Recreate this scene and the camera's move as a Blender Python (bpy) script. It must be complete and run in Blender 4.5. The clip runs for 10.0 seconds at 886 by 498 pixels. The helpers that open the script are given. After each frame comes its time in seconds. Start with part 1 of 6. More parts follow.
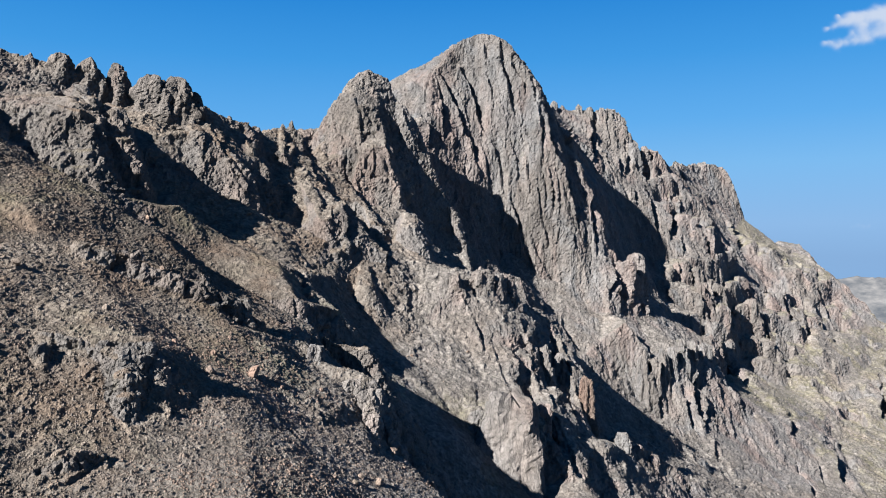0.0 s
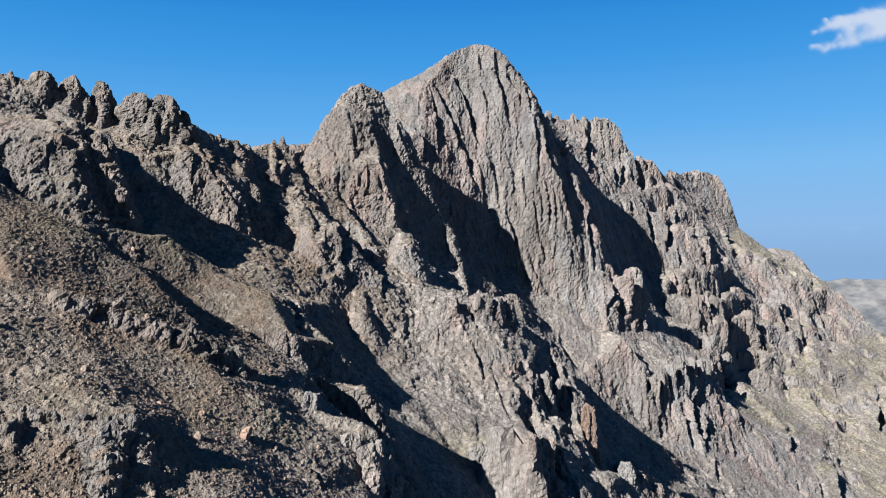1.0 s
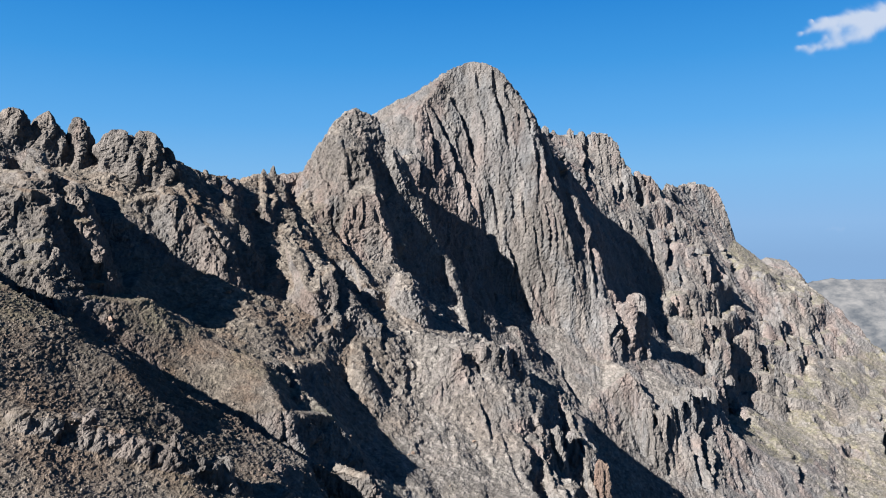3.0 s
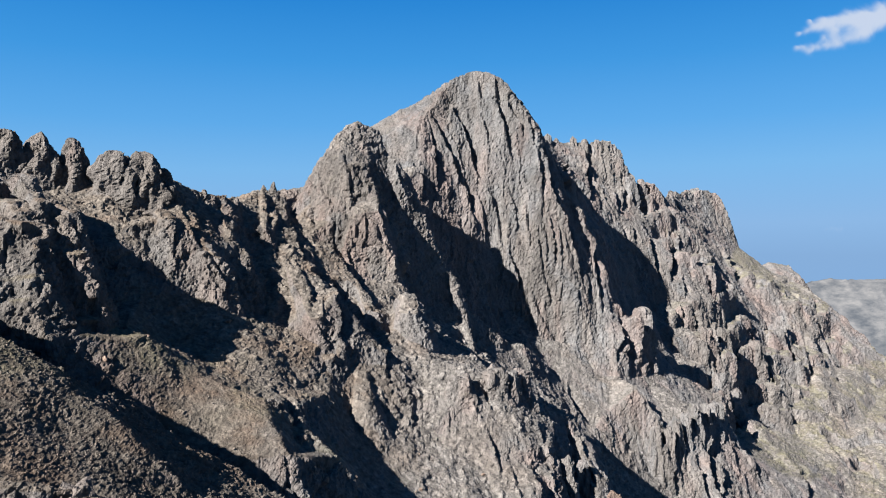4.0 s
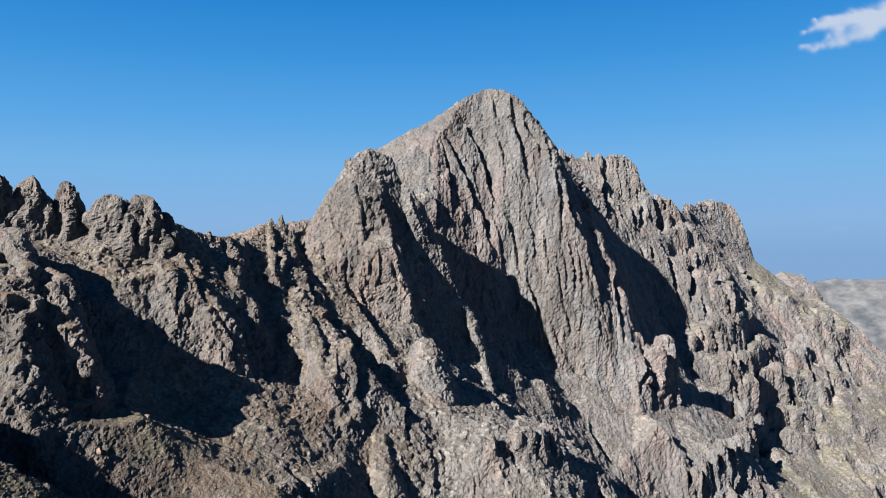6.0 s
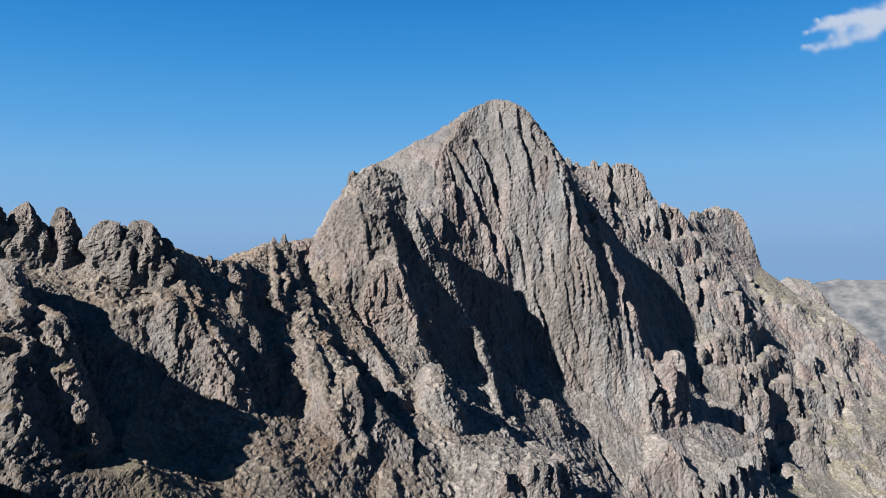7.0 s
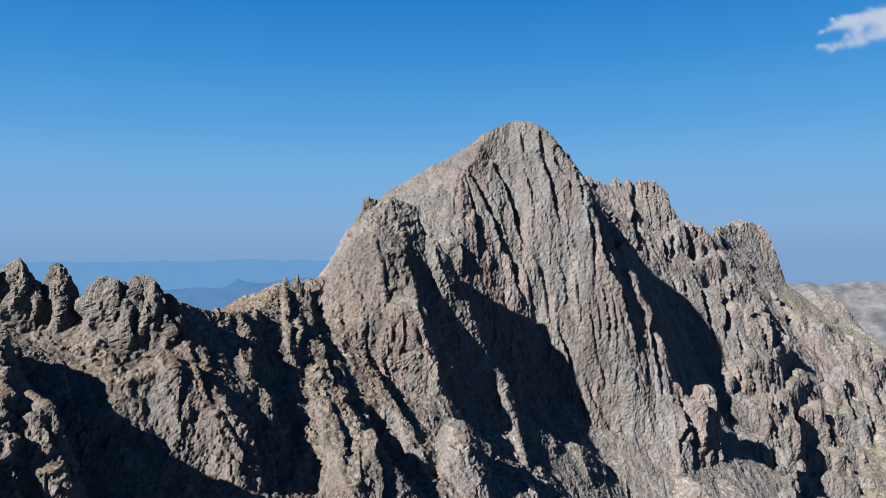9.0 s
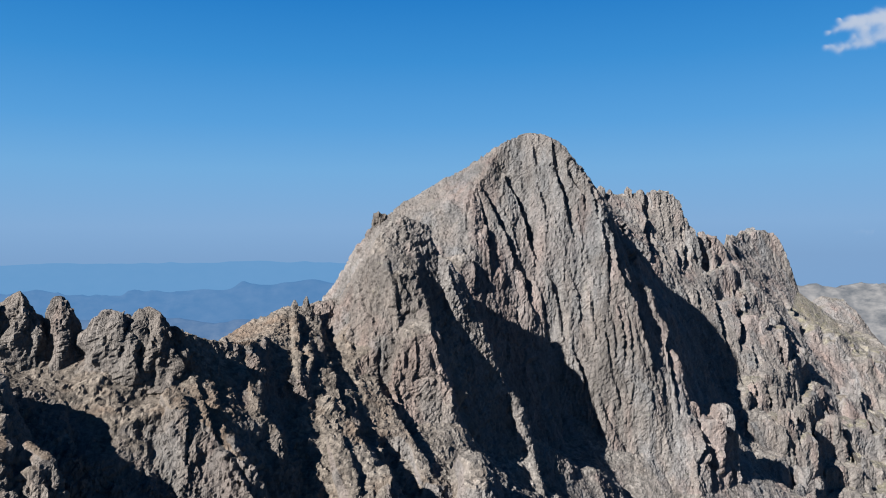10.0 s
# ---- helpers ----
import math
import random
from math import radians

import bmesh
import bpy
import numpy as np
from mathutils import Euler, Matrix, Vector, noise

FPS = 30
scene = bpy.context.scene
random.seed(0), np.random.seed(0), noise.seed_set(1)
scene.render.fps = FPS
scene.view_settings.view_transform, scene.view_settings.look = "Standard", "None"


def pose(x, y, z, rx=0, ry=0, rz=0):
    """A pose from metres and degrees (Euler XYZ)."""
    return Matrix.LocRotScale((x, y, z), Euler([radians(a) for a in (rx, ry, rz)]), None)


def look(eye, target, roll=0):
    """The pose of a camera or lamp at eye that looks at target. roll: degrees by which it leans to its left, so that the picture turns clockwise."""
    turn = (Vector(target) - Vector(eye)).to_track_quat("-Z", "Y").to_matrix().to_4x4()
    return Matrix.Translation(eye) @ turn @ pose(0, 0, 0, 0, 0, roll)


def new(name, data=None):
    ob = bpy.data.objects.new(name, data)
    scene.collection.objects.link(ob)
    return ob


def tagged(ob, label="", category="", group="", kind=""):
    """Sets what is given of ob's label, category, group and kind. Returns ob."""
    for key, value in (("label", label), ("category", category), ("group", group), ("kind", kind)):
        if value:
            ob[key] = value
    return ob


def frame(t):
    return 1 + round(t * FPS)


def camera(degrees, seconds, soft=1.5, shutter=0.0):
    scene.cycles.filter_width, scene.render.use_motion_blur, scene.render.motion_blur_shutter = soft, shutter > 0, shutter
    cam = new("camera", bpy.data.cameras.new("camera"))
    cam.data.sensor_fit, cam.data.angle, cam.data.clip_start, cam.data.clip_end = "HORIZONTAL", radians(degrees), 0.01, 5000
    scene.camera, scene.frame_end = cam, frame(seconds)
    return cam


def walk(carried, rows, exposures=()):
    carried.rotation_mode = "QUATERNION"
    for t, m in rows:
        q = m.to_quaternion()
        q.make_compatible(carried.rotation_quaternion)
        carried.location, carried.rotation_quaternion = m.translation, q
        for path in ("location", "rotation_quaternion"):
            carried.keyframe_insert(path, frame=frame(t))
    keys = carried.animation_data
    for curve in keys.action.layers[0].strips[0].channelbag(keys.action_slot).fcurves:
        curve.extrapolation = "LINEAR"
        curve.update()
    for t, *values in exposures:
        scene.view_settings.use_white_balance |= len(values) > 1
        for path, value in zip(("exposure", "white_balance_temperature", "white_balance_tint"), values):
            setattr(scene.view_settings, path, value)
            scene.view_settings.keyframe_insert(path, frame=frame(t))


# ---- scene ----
STOPS = 2.2
cam = camera(59.5, 10.0, soft=1.05)
METRES, EYE, TILT, LEAN, TURN = 80.0, 100.0, 0.6, 0.0, 0.0
ROWS = [
    (0.0, 0.0, 0.0, 0.0, 0.0, 0.0, 0.0),
    (0.5, -0.0094, 0.0356, 0.0321, -0.35, 0.09, 0.11),
    (1.0, -0.021, 0.0735, 0.0633, -0.73, 0.16, 0.14),
    (1.5, -0.0328, 0.1112, 0.0953, -1.04, 0.18, 0.17),
    (2.0, -0.043, 0.1478, 0.1281, -1.21, 0.16, 0.21),
    (2.5, -0.0515, 0.1839, 0.1608, -1.49, 0.14, 0.26),
    (4.0, -0.0823, 0.2887, 0.2594, -1.77, 0.11, 0.4),
    (4.5, -0.0931, 0.3257, 0.291, -1.91, 0.06, 0.42),
    (5.0, -0.1063, 0.3667, 0.3231, -1.78, 0.03, 0.41),
    (5.5, -0.1166, 0.4043, 0.3561, -1.67, -0.01, 0.44),
    (7.0, -0.1439, 0.5072, 0.4546, -1.47, -0.02, 0.5),
    (7.5, -0.1458, 0.5396, 0.4866, -1.46, -0.05, 0.53),
    (8.0, -0.1507, 0.5775, 0.5194, -0.87, -0.07, 0.53),
    (8.5, -0.1601, 0.6192, 0.5508, -0.9, -0.02, 0.51),
    (9.0, -0.1731, 0.6596, 0.5839, -0.66, -0.05, 0.47),
    (9.5, -0.1872, 0.696, 0.6172, -0.46, -0.0, 0.49),
    (10.0, -0.1986, 0.7322, 0.6482, -0.29, 0.01, 0.5),
]
walk(cam, [(t, pose(0, 0, EYE, TILT, LEAN, TURN) @ pose(METRES * x, METRES * y, METRES * z, 90 + pitch, roll, yaw)) for t, x, y, z, yaw, pitch, roll in ROWS],
     [(0.0, STOPS + 0.12), (5.0, STOPS + 0.05), (10.0, STOPS - 0.13)])

# ---- sky and sun ----
TO_SUN = Vector((-0.70, -0.70, 0.0)).normalized() * math.cos(radians(32)) + Vector((0, 0, math.sin(radians(32))))

world = bpy.data.worlds.new("sky")
scene.world = world
world.use_nodes = True
wn = world.node_tree
wn.nodes.clear()
sky = wn.nodes.new("ShaderNodeTexSky")
sky.sky_type = "NISHITA"
sky.sun_disc = False
sky.sun_elevation = radians(32)
sky.sun_rotation = math.atan2(TO_SUN.x, TO_SUN.y)
sky.altitude = 2600
sky.air_density, sky.dust_density, sky.ozone_density = 1.0, 0.2, 4.0
# blue haze that thickens towards the horizon
gaze = wn.nodes.new("ShaderNodeTexCoord")
split = wn.nodes.new("ShaderNodeSeparateXYZ")
wn.links.new(gaze.outputs["Generated"], split.inputs[0])
band = wn.nodes.new("ShaderNodeValToRGB")
for el, (pos, v) in zip([band.color_ramp.elements[0], band.color_ramp.elements[1], band.color_ramp.elements.new(0.1), band.color_ramp.elements.new(0.25)], ((0.0, 0.995), (0.6, 0.88), (0.06, 0.99), (0.20, 0.97))):
    el.position = pos
    el.color = (v, v, v, 1)
wn.links.new(split.outputs["Z"], band.inputs[0])
hue = wn.nodes.new("ShaderNodeValToRGB")
HUES = ((0.0, (0.225, 0.405, 0.685)), (0.04, (0.250, 0.455, 0.755)), (0.112, (0.185, 0.458, 0.805)), (0.169, (0.102, 0.385, 0.790)), (0.245, (0.043, 0.300, 0.725)), (0.315, (0.018, 0.230, 0.650)), (0.75, (0.006, 0.07, 0.27)))
while len(hue.color_ramp.elements) < len(HUES):
    hue.color_ramp.elements.new(0.5)
for el, (pos, c) in zip(hue.color_ramp.elements, HUES):
    el.position = pos
    el.color = (*c, 1)
wn.links.new(split.outputs["Z"], hue.inputs[0])
scaled = wn.nodes.new("ShaderNodeVectorMath")
scaled.operation = "SCALE"
scaled.inputs["Scale"].default_value = 0.97 / (0.05 * 2 ** STOPS)
wn.links.new(hue.outputs[0], scaled.inputs[0])
hazy = wn.nodes.new("ShaderNodeMix")
hazy.data_type = "RGBA"
wn.links.new(band.outputs[0], hazy.inputs[0])
wn.links.new(sky.outputs[0], hazy.inputs[6])
wn.links.new(scaled.outputs[0], hazy.inputs[7])
back = wn.nodes.new("ShaderNodeBackground")
back.inputs["Strength"].default_value = 0.05
wout = wn.nodes.new("ShaderNodeOutputWorld")
wn.links.new(hazy.outputs[2], back.inputs[0])
wn.links.new(back.outputs[0], wout.inputs[0])

sun = new("sun", bpy.data.lights.new("sun", "SUN"))
sun.data.energy = 6.0
sun.data.angle = radians(0.53)
sun.data.color = (1.0, 0.967, 0.92)
sun.matrix_world = look((0, 0, 0), -TO_SUN)


# ---- materials ----
def material(name, rough=0.9, spec=0.2):
    m = bpy.data.materials.new(name)
    m.use_nodes = True
    b = m.node_tree.nodes["Principled BSDF"]
    b.inputs["Roughness"].default_value = rough
    b.inputs["Specular IOR Level"].default_value = spec
    return m, m.node_tree, b


def attribute(nt, key):
    n = nt.nodes.new("ShaderNodeAttribute")
    n.attribute_name = key
    return n.outputs["Fac"]


def coords(nt, scale=(1, 1, 1)):
    g = nt.nodes.new("ShaderNodeNewGeometry")
    m = nt.nodes.new("ShaderNodeMapping")
    m.inputs["Scale"].default_value = scale
    nt.links.new(g.outputs["Position"], m.inputs["Vector"])
    return m.outputs["Vector"]


def noise_tex(nt, vec, scale, detail=6.0, rough=0.6):
    n = nt.nodes.new("ShaderNodeTexNoise")
    n.inputs["Scale"].default_value, n.inputs["Detail"].default_value, n.inputs["Roughness"].default_value = scale, detail, rough
    nt.links.new(vec, n.inputs["Vector"])
    return n.outputs["Fac"]


def ramp(nt, fac, stops):
    n = nt.nodes.new("ShaderNodeValToRGB")
    e = n.color_ramp.elements
    while len(e) < len(stops):
        e.new(0.5)
    for el, (pos, col) in zip(e, stops):
        el.position = pos
        el.color = (*col, 1) if len(col) == 3 else col
    nt.links.new(fac, n.inputs["Fac"])
    return n.outputs["Color"]


def mix(nt, fac, a, b, kind="MIX"):
    n = nt.nodes.new("ShaderNodeMix")
    n.data_type, n.blend_type = "RGBA", kind
    for v, s in ((fac, n.inputs[0]), (a, n.inputs[6]), (b, n.inputs[7])):
        if isinstance(v, (int, float)):
            s.default_value = v
        elif isinstance(v, tuple):
            s.default_value = (*v, 1)
        else:
            nt.links.new(v, s)
    return n.outputs[2]


def math_node(nt, op, a, b=0.0, c=0.0):
    n = nt.nodes.new("ShaderNodeMath")
    n.operation = op
    for v, s in zip((a, b, c), n.inputs):
        if isinstance(v, (int, float)):
            s.default_value = v
        else:
            nt.links.new(v, s)
    return n.outputs[0]


def grey(v):
    return (v, v, v)


def rock_material(name="mountain_rock", zoned=True, tint=None):
    """Weathered volcanic rock with grey, brown and pinkish beds, lichen and stains; where zoned, scree and dry turf on the gentler ground."""
    m, nt, b = material(name, 0.93, 0.12)
    p = coords(nt)
    streak = coords(nt, (1, 1, 0.18))
    big = noise_tex(nt, coords(nt, (1, 1, 0.35)), 0.022, 3)
    midn = noise_tex(nt, streak, 0.16, 5, 0.65)
    fine = noise_tex(nt, p, 1.3, 8, 0.7)
    rock = ramp(nt, big, [(0.34, (0.128, 0.117, 0.110)), (0.46, (0.166, 0.152, 0.143)), (0.55, (0.152, 0.146, 0.144)), (0.66, (0.180, 0.150, 0.140))])
    rock = mix(nt, 0.75, rock, ramp(nt, midn, [(0.30, grey(0.52)), (0.48, grey(0.92)), (0.62, (1.08, 1.03, 1.0)), (0.75, (1.35, 1.26, 1.20))]), "MULTIPLY")
    pink = ramp(nt, noise_tex(nt, streak, 0.07, 4), [(0.52, grey(0)), (0.64, grey(1))])
    rock = mix(nt, math_node(nt, "MULTIPLY", pink, 0.60), rock, (0.185, 0.140, 0.126))
    cool = ramp(nt, noise_tex(nt, coords(nt, (1, 1, 0.25)), 0.095, 4), [(0.54, grey(0)), (0.66, grey(1))])
    rock = mix(nt, math_node(nt, "MULTIPLY", cool, 0.5), rock, (0.142, 0.147, 0.154))
    lichen = ramp(nt, noise_tex(nt, p, 0.35, 7, 0.7), [(0.60, grey(0)), (0.72, grey(1))])
    rock = mix(nt, math_node(nt, "MULTIPLY", lichen, 0.35), rock, (0.165, 0.160, 0.105))
    if zoned:
        rock = mix(nt, math_node(nt, "MULTIPLY", attribute(nt, "brown"), 0.85), rock, mix(nt, 1.0, rock, (0.78, 0.745, 0.705), "MULTIPLY"))
        scree = ramp(nt, noise_tex(nt, p, 0.05, 5), [(0.32, (0.118, 0.106, 0.097)), (0.5, (0.150, 0.138, 0.128)), (0.68, (0.150, 0.128, 0.112))])
        scree = mix(nt, 0.8, scree, ramp(nt, noise_tex(nt, p, 0.7, 8, 0.72), [(0.32, grey(0.55)), (0.5, grey(1)), (0.68, grey(1.4))]), "MULTIPLY")
        scree = mix(nt, math_node(nt, "MULTIPLY", attribute(nt, "brown"), 0.9), scree, mix(nt, 1.0, scree, (0.88, 0.815, 0.735), "MULTIPLY"))
        for grain, low, high in ((0.75, 0.76, 1.12), (1.9, 0.70, 1.18)):
            pebble = nt.nodes.new("ShaderNodeTexVoronoi")
            pebble.inputs["Scale"].default_value = grain
            nt.links.new(p, pebble.inputs["Vector"])
            shade = nt.nodes.new("ShaderNodeSeparateColor")
            nt.links.new(pebble.outputs["Color"], shade.inputs[0])
            scree = mix(nt, 1.0, scree, ramp(nt, shade.outputs[0], [(0.0, grey(low)), (0.6, grey(1.0)), (1.0, grey(high))]), "MULTIPLY")
        rust = math_node(nt, "MULTIPLY", attribute(nt, "brown"), ramp(nt, noise_tex(nt, p, 0.10, 6, 0.65), [(0.48, grey(0)), (0.62, grey(0.65))]))
        scree = mix(nt, rust, scree, ramp(nt, noise_tex(nt, p, 1.1, 6, 0.7), [(0.35, (0.072, 0.051, 0.039)), (0.65, (0.146, 0.106, 0.078))]))
        turf = ramp(nt, noise_tex(nt, p, 0.8, 6, 0.7), [(0.35, (0.080, 0.074, 0.042)), (0.5, (0.132, 0.123, 0.074)), (0.66, (0.180, 0.169, 0.104))])
        patch = math_node(nt, "MULTIPLY", attribute(nt, "grass"), ramp(nt, noise_tex(nt, p, 0.25, 7, 0.7), [(0.40, grey(0)), (0.60, grey(1))]))
        scree = mix(nt, math_node(nt, "MULTIPLY", patch, 0.6), scree, turf)
        rock = mix(nt, ramp(nt, math_node(nt, "ADD", attribute(nt, "steep"), math_node(nt, "MULTIPLY", math_node(nt, "SUBTRACT", fine, 0.5), 0.7)), [(0.25, grey(0)), (0.5, grey(1))]), scree, rock)
        tone = math_node(nt, "MULTIPLY_ADD", attribute(nt, "tone"), 0.16, 0.605)
    else:
        info = nt.nodes.new("ShaderNodeObjectInfo")
        tone = math_node(nt, "MULTIPLY_ADD", info.outputs["Random"], 0.30, 0.60)
    if not zoned:
        rock = mix(nt, ramp(nt, info.outputs["Random"], [(0.5, grey(0.0)), (0.9, grey(0.6))]), rock, mix(nt, 1.0, rock, (1.0, 0.94, 0.88), "MULTIPLY"))
    rock = mix(nt, 1.0, rock, tone, "MULTIPLY")
    rock = mix(nt, 0.7, rock, ramp(nt, fine, [(0.30, grey(0.35)), (0.46, grey(0.95)), (0.58, grey(1.1)), (0.72, grey(1.6))]), "MULTIPLY")
    joints = None
    for size, squat, width in ((0.62, 0.28, 0.05), (1.7, 0.45, 0.07)):
        v = nt.nodes.new("ShaderNodeTexVoronoi")
        v.feature = "DISTANCE_TO_EDGE"
        v.inputs["Scale"].default_value = size
        warped = nt.nodes.new("ShaderNodeVectorMath")
        wob = nt.nodes.new("ShaderNodeTexNoise")
        wob.inputs["Scale"].default_value = 0.5
        wob.inputs["Detail"].default_value = 3
        nt.links.new(coords(nt, (1, 1, squat)), warped.inputs[0])
        nt.links.new(p, wob.inputs["Vector"])
        nt.links.new(wob.outputs["Color"], warped.inputs[1])
        nt.links.new(warped.outputs[0], v.inputs["Vector"])
        edge = ramp(nt, v.outputs["Distance"], [(0.0, grey(0)), (width, grey(1))])
        joints = edge if joints is None else math_node(nt, "MULTIPLY", joints, edge)
    if tint:
        rock = mix(nt, 1.0, rock, tint, "MULTIPLY")
    open_joint = joints if not zoned else math_node(nt, "MAXIMUM", joints, math_node(nt, "SUBTRACT", 1.0, attribute(nt, "steep")))
    nt.links.new(mix(nt, 1.0, rock, ramp(nt, open_joint, [(0.0, grey(0.80)), (1.0, grey(1.0))]), "MULTIPLY"), b.inputs["Base Color"])
    h = math_node(nt, "ADD", noise_tex(nt, p, 0.9, 10, 0.70), math_node(nt, "MULTIPLY", open_joint, 0.28))
    h = math_node(nt, "ADD", h, math_node(nt, "MULTIPLY", noise_tex(nt, coords(nt, (1, 1, 0.22)), 1.7, 6, 0.65), 0.75))
    bump = nt.nodes.new("ShaderNodeBump")
    bump.inputs["Strength"].default_value, bump.inputs["Distance"].default_value = 0.8, 0.65
    nt.links.new(h, bump.inputs["Height"])
    nt.links.new(bump.outputs[0], b.inputs["Normal"])
    return m


ROCK = rock_material()
LOOSE_ROCK = rock_material("loose_rock", False, (1.0, 0.88, 0.77))
RUST_ROCK = rock_material("rust_stained_rock", False, (0.84, 0.68, 0.59))

# ---- the lie of the land: ridges, ribs, benches and gully floors as breaklines ----
PLAN_POINTS, PLAN_EDGES = [], []


def lie(*pts):
    """One breakline of the ground, as (x, y, z) from end to end."""
    first = len(PLAN_POINTS)
    for i, p in enumerate(pts):
        PLAN_POINTS.append(p)
        if i:
            PLAN_EDGES.append((first + i - 1, first + i))


# left-hand ridge, its crest and the foot of its pinnacles
lie((-230, 140, 165), (-150, 160, 160), (-112, 175, 151), (-101, 178, 147.5), (-91, 181, 145), (-84, 186, 141.5), (-79, 188, 140.8), (-72, 190, 141.5), (-66, 194, 140.5), (-62, 198, 139), (-56, 206, 136.8), (-53, 210, 136.5), (-52.5, 224, 136.4), (-52, 235, 138.2), (-51, 246, 141.6), (-47.5, 245, 140), (-43, 246, 133.5))
lie((-92, 172, 139), (-82, 180, 135), (-76, 182, 134), (-70, 184, 134), (-63, 188, 131.5))
lie((-76, 174, 131), (-68.5, 175.5, 128), (-65, 175, 127.2), (-63.4, 170.7, 124), (-57, 165, 114), (-50, 160, 106))
lie((-72, 222, 131), (-66, 232, 134), (-62, 240, 136.7), (-57, 244, 139.3), (-51.5, 248, 141.2))
# buttress under the ridge
lie((-61, 188, 132), (-57, 181, 129.3), (-58.8, 176.8, 124.6), (-53, 175, 119.5), (-49.4, 173, 114))
lie((-55, 186, 129), (-50, 181, 125), (-46.6, 179, 121.5), (-46, 176, 117), (-44.8, 173, 111.5))
# ribs that come down from the crest
lie((-54.3, 205, 132.5), (-52, 203, 130.5), (-48.4, 195.5, 125.2), (-44.8, 193.4, 121.8), (-42.8, 187.4, 116.4), (-42, 184, 111))
lie((-48, 212, 127.5), (-45, 204, 122), (-41, 197, 116), (-39.5, 186, 109))
lie((-46.2, 236, 135), (-44.5, 225, 131), (-43.6, 214, 127.2), (-42, 208, 122), (-38, 201, 118), (-36, 193.5, 112.8), (-35, 186, 107))
lie((-40, 238, 131), (-36, 229, 124), (-32, 220, 118.5), (-28, 208, 113.5))
lie((-41.5, 223.7, 128.5), (-38.1, 213.8, 123.7), (-35.9, 205.8, 119.4))
# shadowed bowl and scree below the buttress
lie((-63, 160, 112), (-55, 152, 110.5), (-51.5, 147.5, 110), (-48.5, 149.5, 107.5), (-41.7, 155.5, 102.4), (-36, 160, 101))
lie((-40.7, 176, 109), (-38, 170, 106), (-33.6, 172.3, 103.2), (-32, 163, 100), (-32, 153, 99), (-31, 149, 95.5))
lie((-56, 134.5, 110), (-47, 139, 104), (-42.5, 141, 101.4), (-36.7, 138, 95.9), (-34, 134, 93.4))
lie((-40.4, 146.3, 102.7), (-35.7, 140.7, 98.7), (-31, 146, 99.2), (-29.5, 141, 96.3))
lie((-56, 136, 110.5), (-51.6, 140.5, 109), (-49.1, 144, 109.6), (-45, 146, 106))
# left-hand rib and block
lie((-150, 146, 147), (-120, 155, 142.5), (-100, 160, 140.5), (-90, 162, 138.2), (-84, 162, 136.2), (-80, 158, 134.8), (-75, 150, 131.6), (-68.6, 144.5, 128.8), (-64.5, 150.5, 129.2), (-62.5, 150.5, 127), (-60, 149, 124.6), (-58.5, 147, 116), (-57.5, 146, 111))
lie((-92, 170, 138.5), (-86, 171, 136), (-80, 172, 134), (-76, 176, 132.6))
lie((-95, 146, 134), (-83, 142, 129), (-75, 141, 126.5))
lie((-74, 160, 124), (-68, 159, 117), (-63, 156, 112))
lie((-70, 139, 125.5), (-64.5, 140, 123.5), (-62.8, 139.5, 122.5), (-60.7, 137.4, 118.5), (-60, 133, 113.5), (-57, 129, 109.5))
# near spur
lie((-130, 95, 128), (-90, 92, 118), (-60, 96, 109), (-51.5, 95, 106.5), (-46, 90.5, 101.4), (-41.5, 92, 99.6), (-31.5, 98, 95.5), (-26, 95, 91.8), (-20.1, 107, 88.8), (-15.7, 105.5, 84.5), (-10.3, 105.5, 83), (-10.8, 97, 82.5), (-9.7, 95.3, 80), (-5, 98, 75))
lie((-95, 108, 128), (-82, 112, 127), (-74, 113, 125), (-68.5, 112.5, 120.5), (-64.5, 111.5, 116.5), (-60.5, 110.6, 113.4), (-56.3, 109.4, 111.4), (-50.4, 110, 108.8), (-46, 111.4, 106), (-41.6, 111.4, 103.8), (-38, 109.5, 101), (-34.5, 109, 98), (-31.4, 109, 95), (-28, 110.5, 93.4), (-24, 113.4, 91), (-20, 113, 87))
lie((-46, 99, 103.4), (-41.6, 100, 100.8), (-37.4, 103.6, 98.4), (-28.5, 103.5, 92.6), (-25.3, 103.6, 90.4))
lie((-74, 119, 122), (-66, 119, 117.6), (-60.5, 118, 113.8), (-55, 116, 111), (-49.4, 115, 108.3), (-45.7, 119.1, 104.8), (-42.8, 122.4, 102.8), (-38, 122.5, 99), (-32, 123.5, 95.5), (-26, 122.5, 92), (-19.9, 121.5, 88.6), (-16, 118, 84))
lie((-68, 129, 113), (-57, 127, 105), (-50, 128.5, 100), (-43, 131, 95.5), (-36, 131.5, 91.5), (-28, 130, 86.5), (-18, 124, 77), (-6, 110, 66))
lie((-42, 77.5, 97), (-35.8, 70.3, 92.3), (-33.3, 64.7, 89), (-31, 58, 86), (-27, 45, 82))
lie((-35.6, 77, 95), (-33, 80, 93.6), (-27.6, 72, 91.3), (-27, 83.9, 89.6), (-22.8, 74.3, 87.2), (-20.5, 86.5, 86.7), (-18, 69.5, 84.6), (-13.8, 86, 81.4), (-8, 86, 78.4), (0, 84, 74))
lie((-22.9, 67, 85.6), (-20, 58, 82.5), (-12, 50, 79.2), (0, 40, 73))
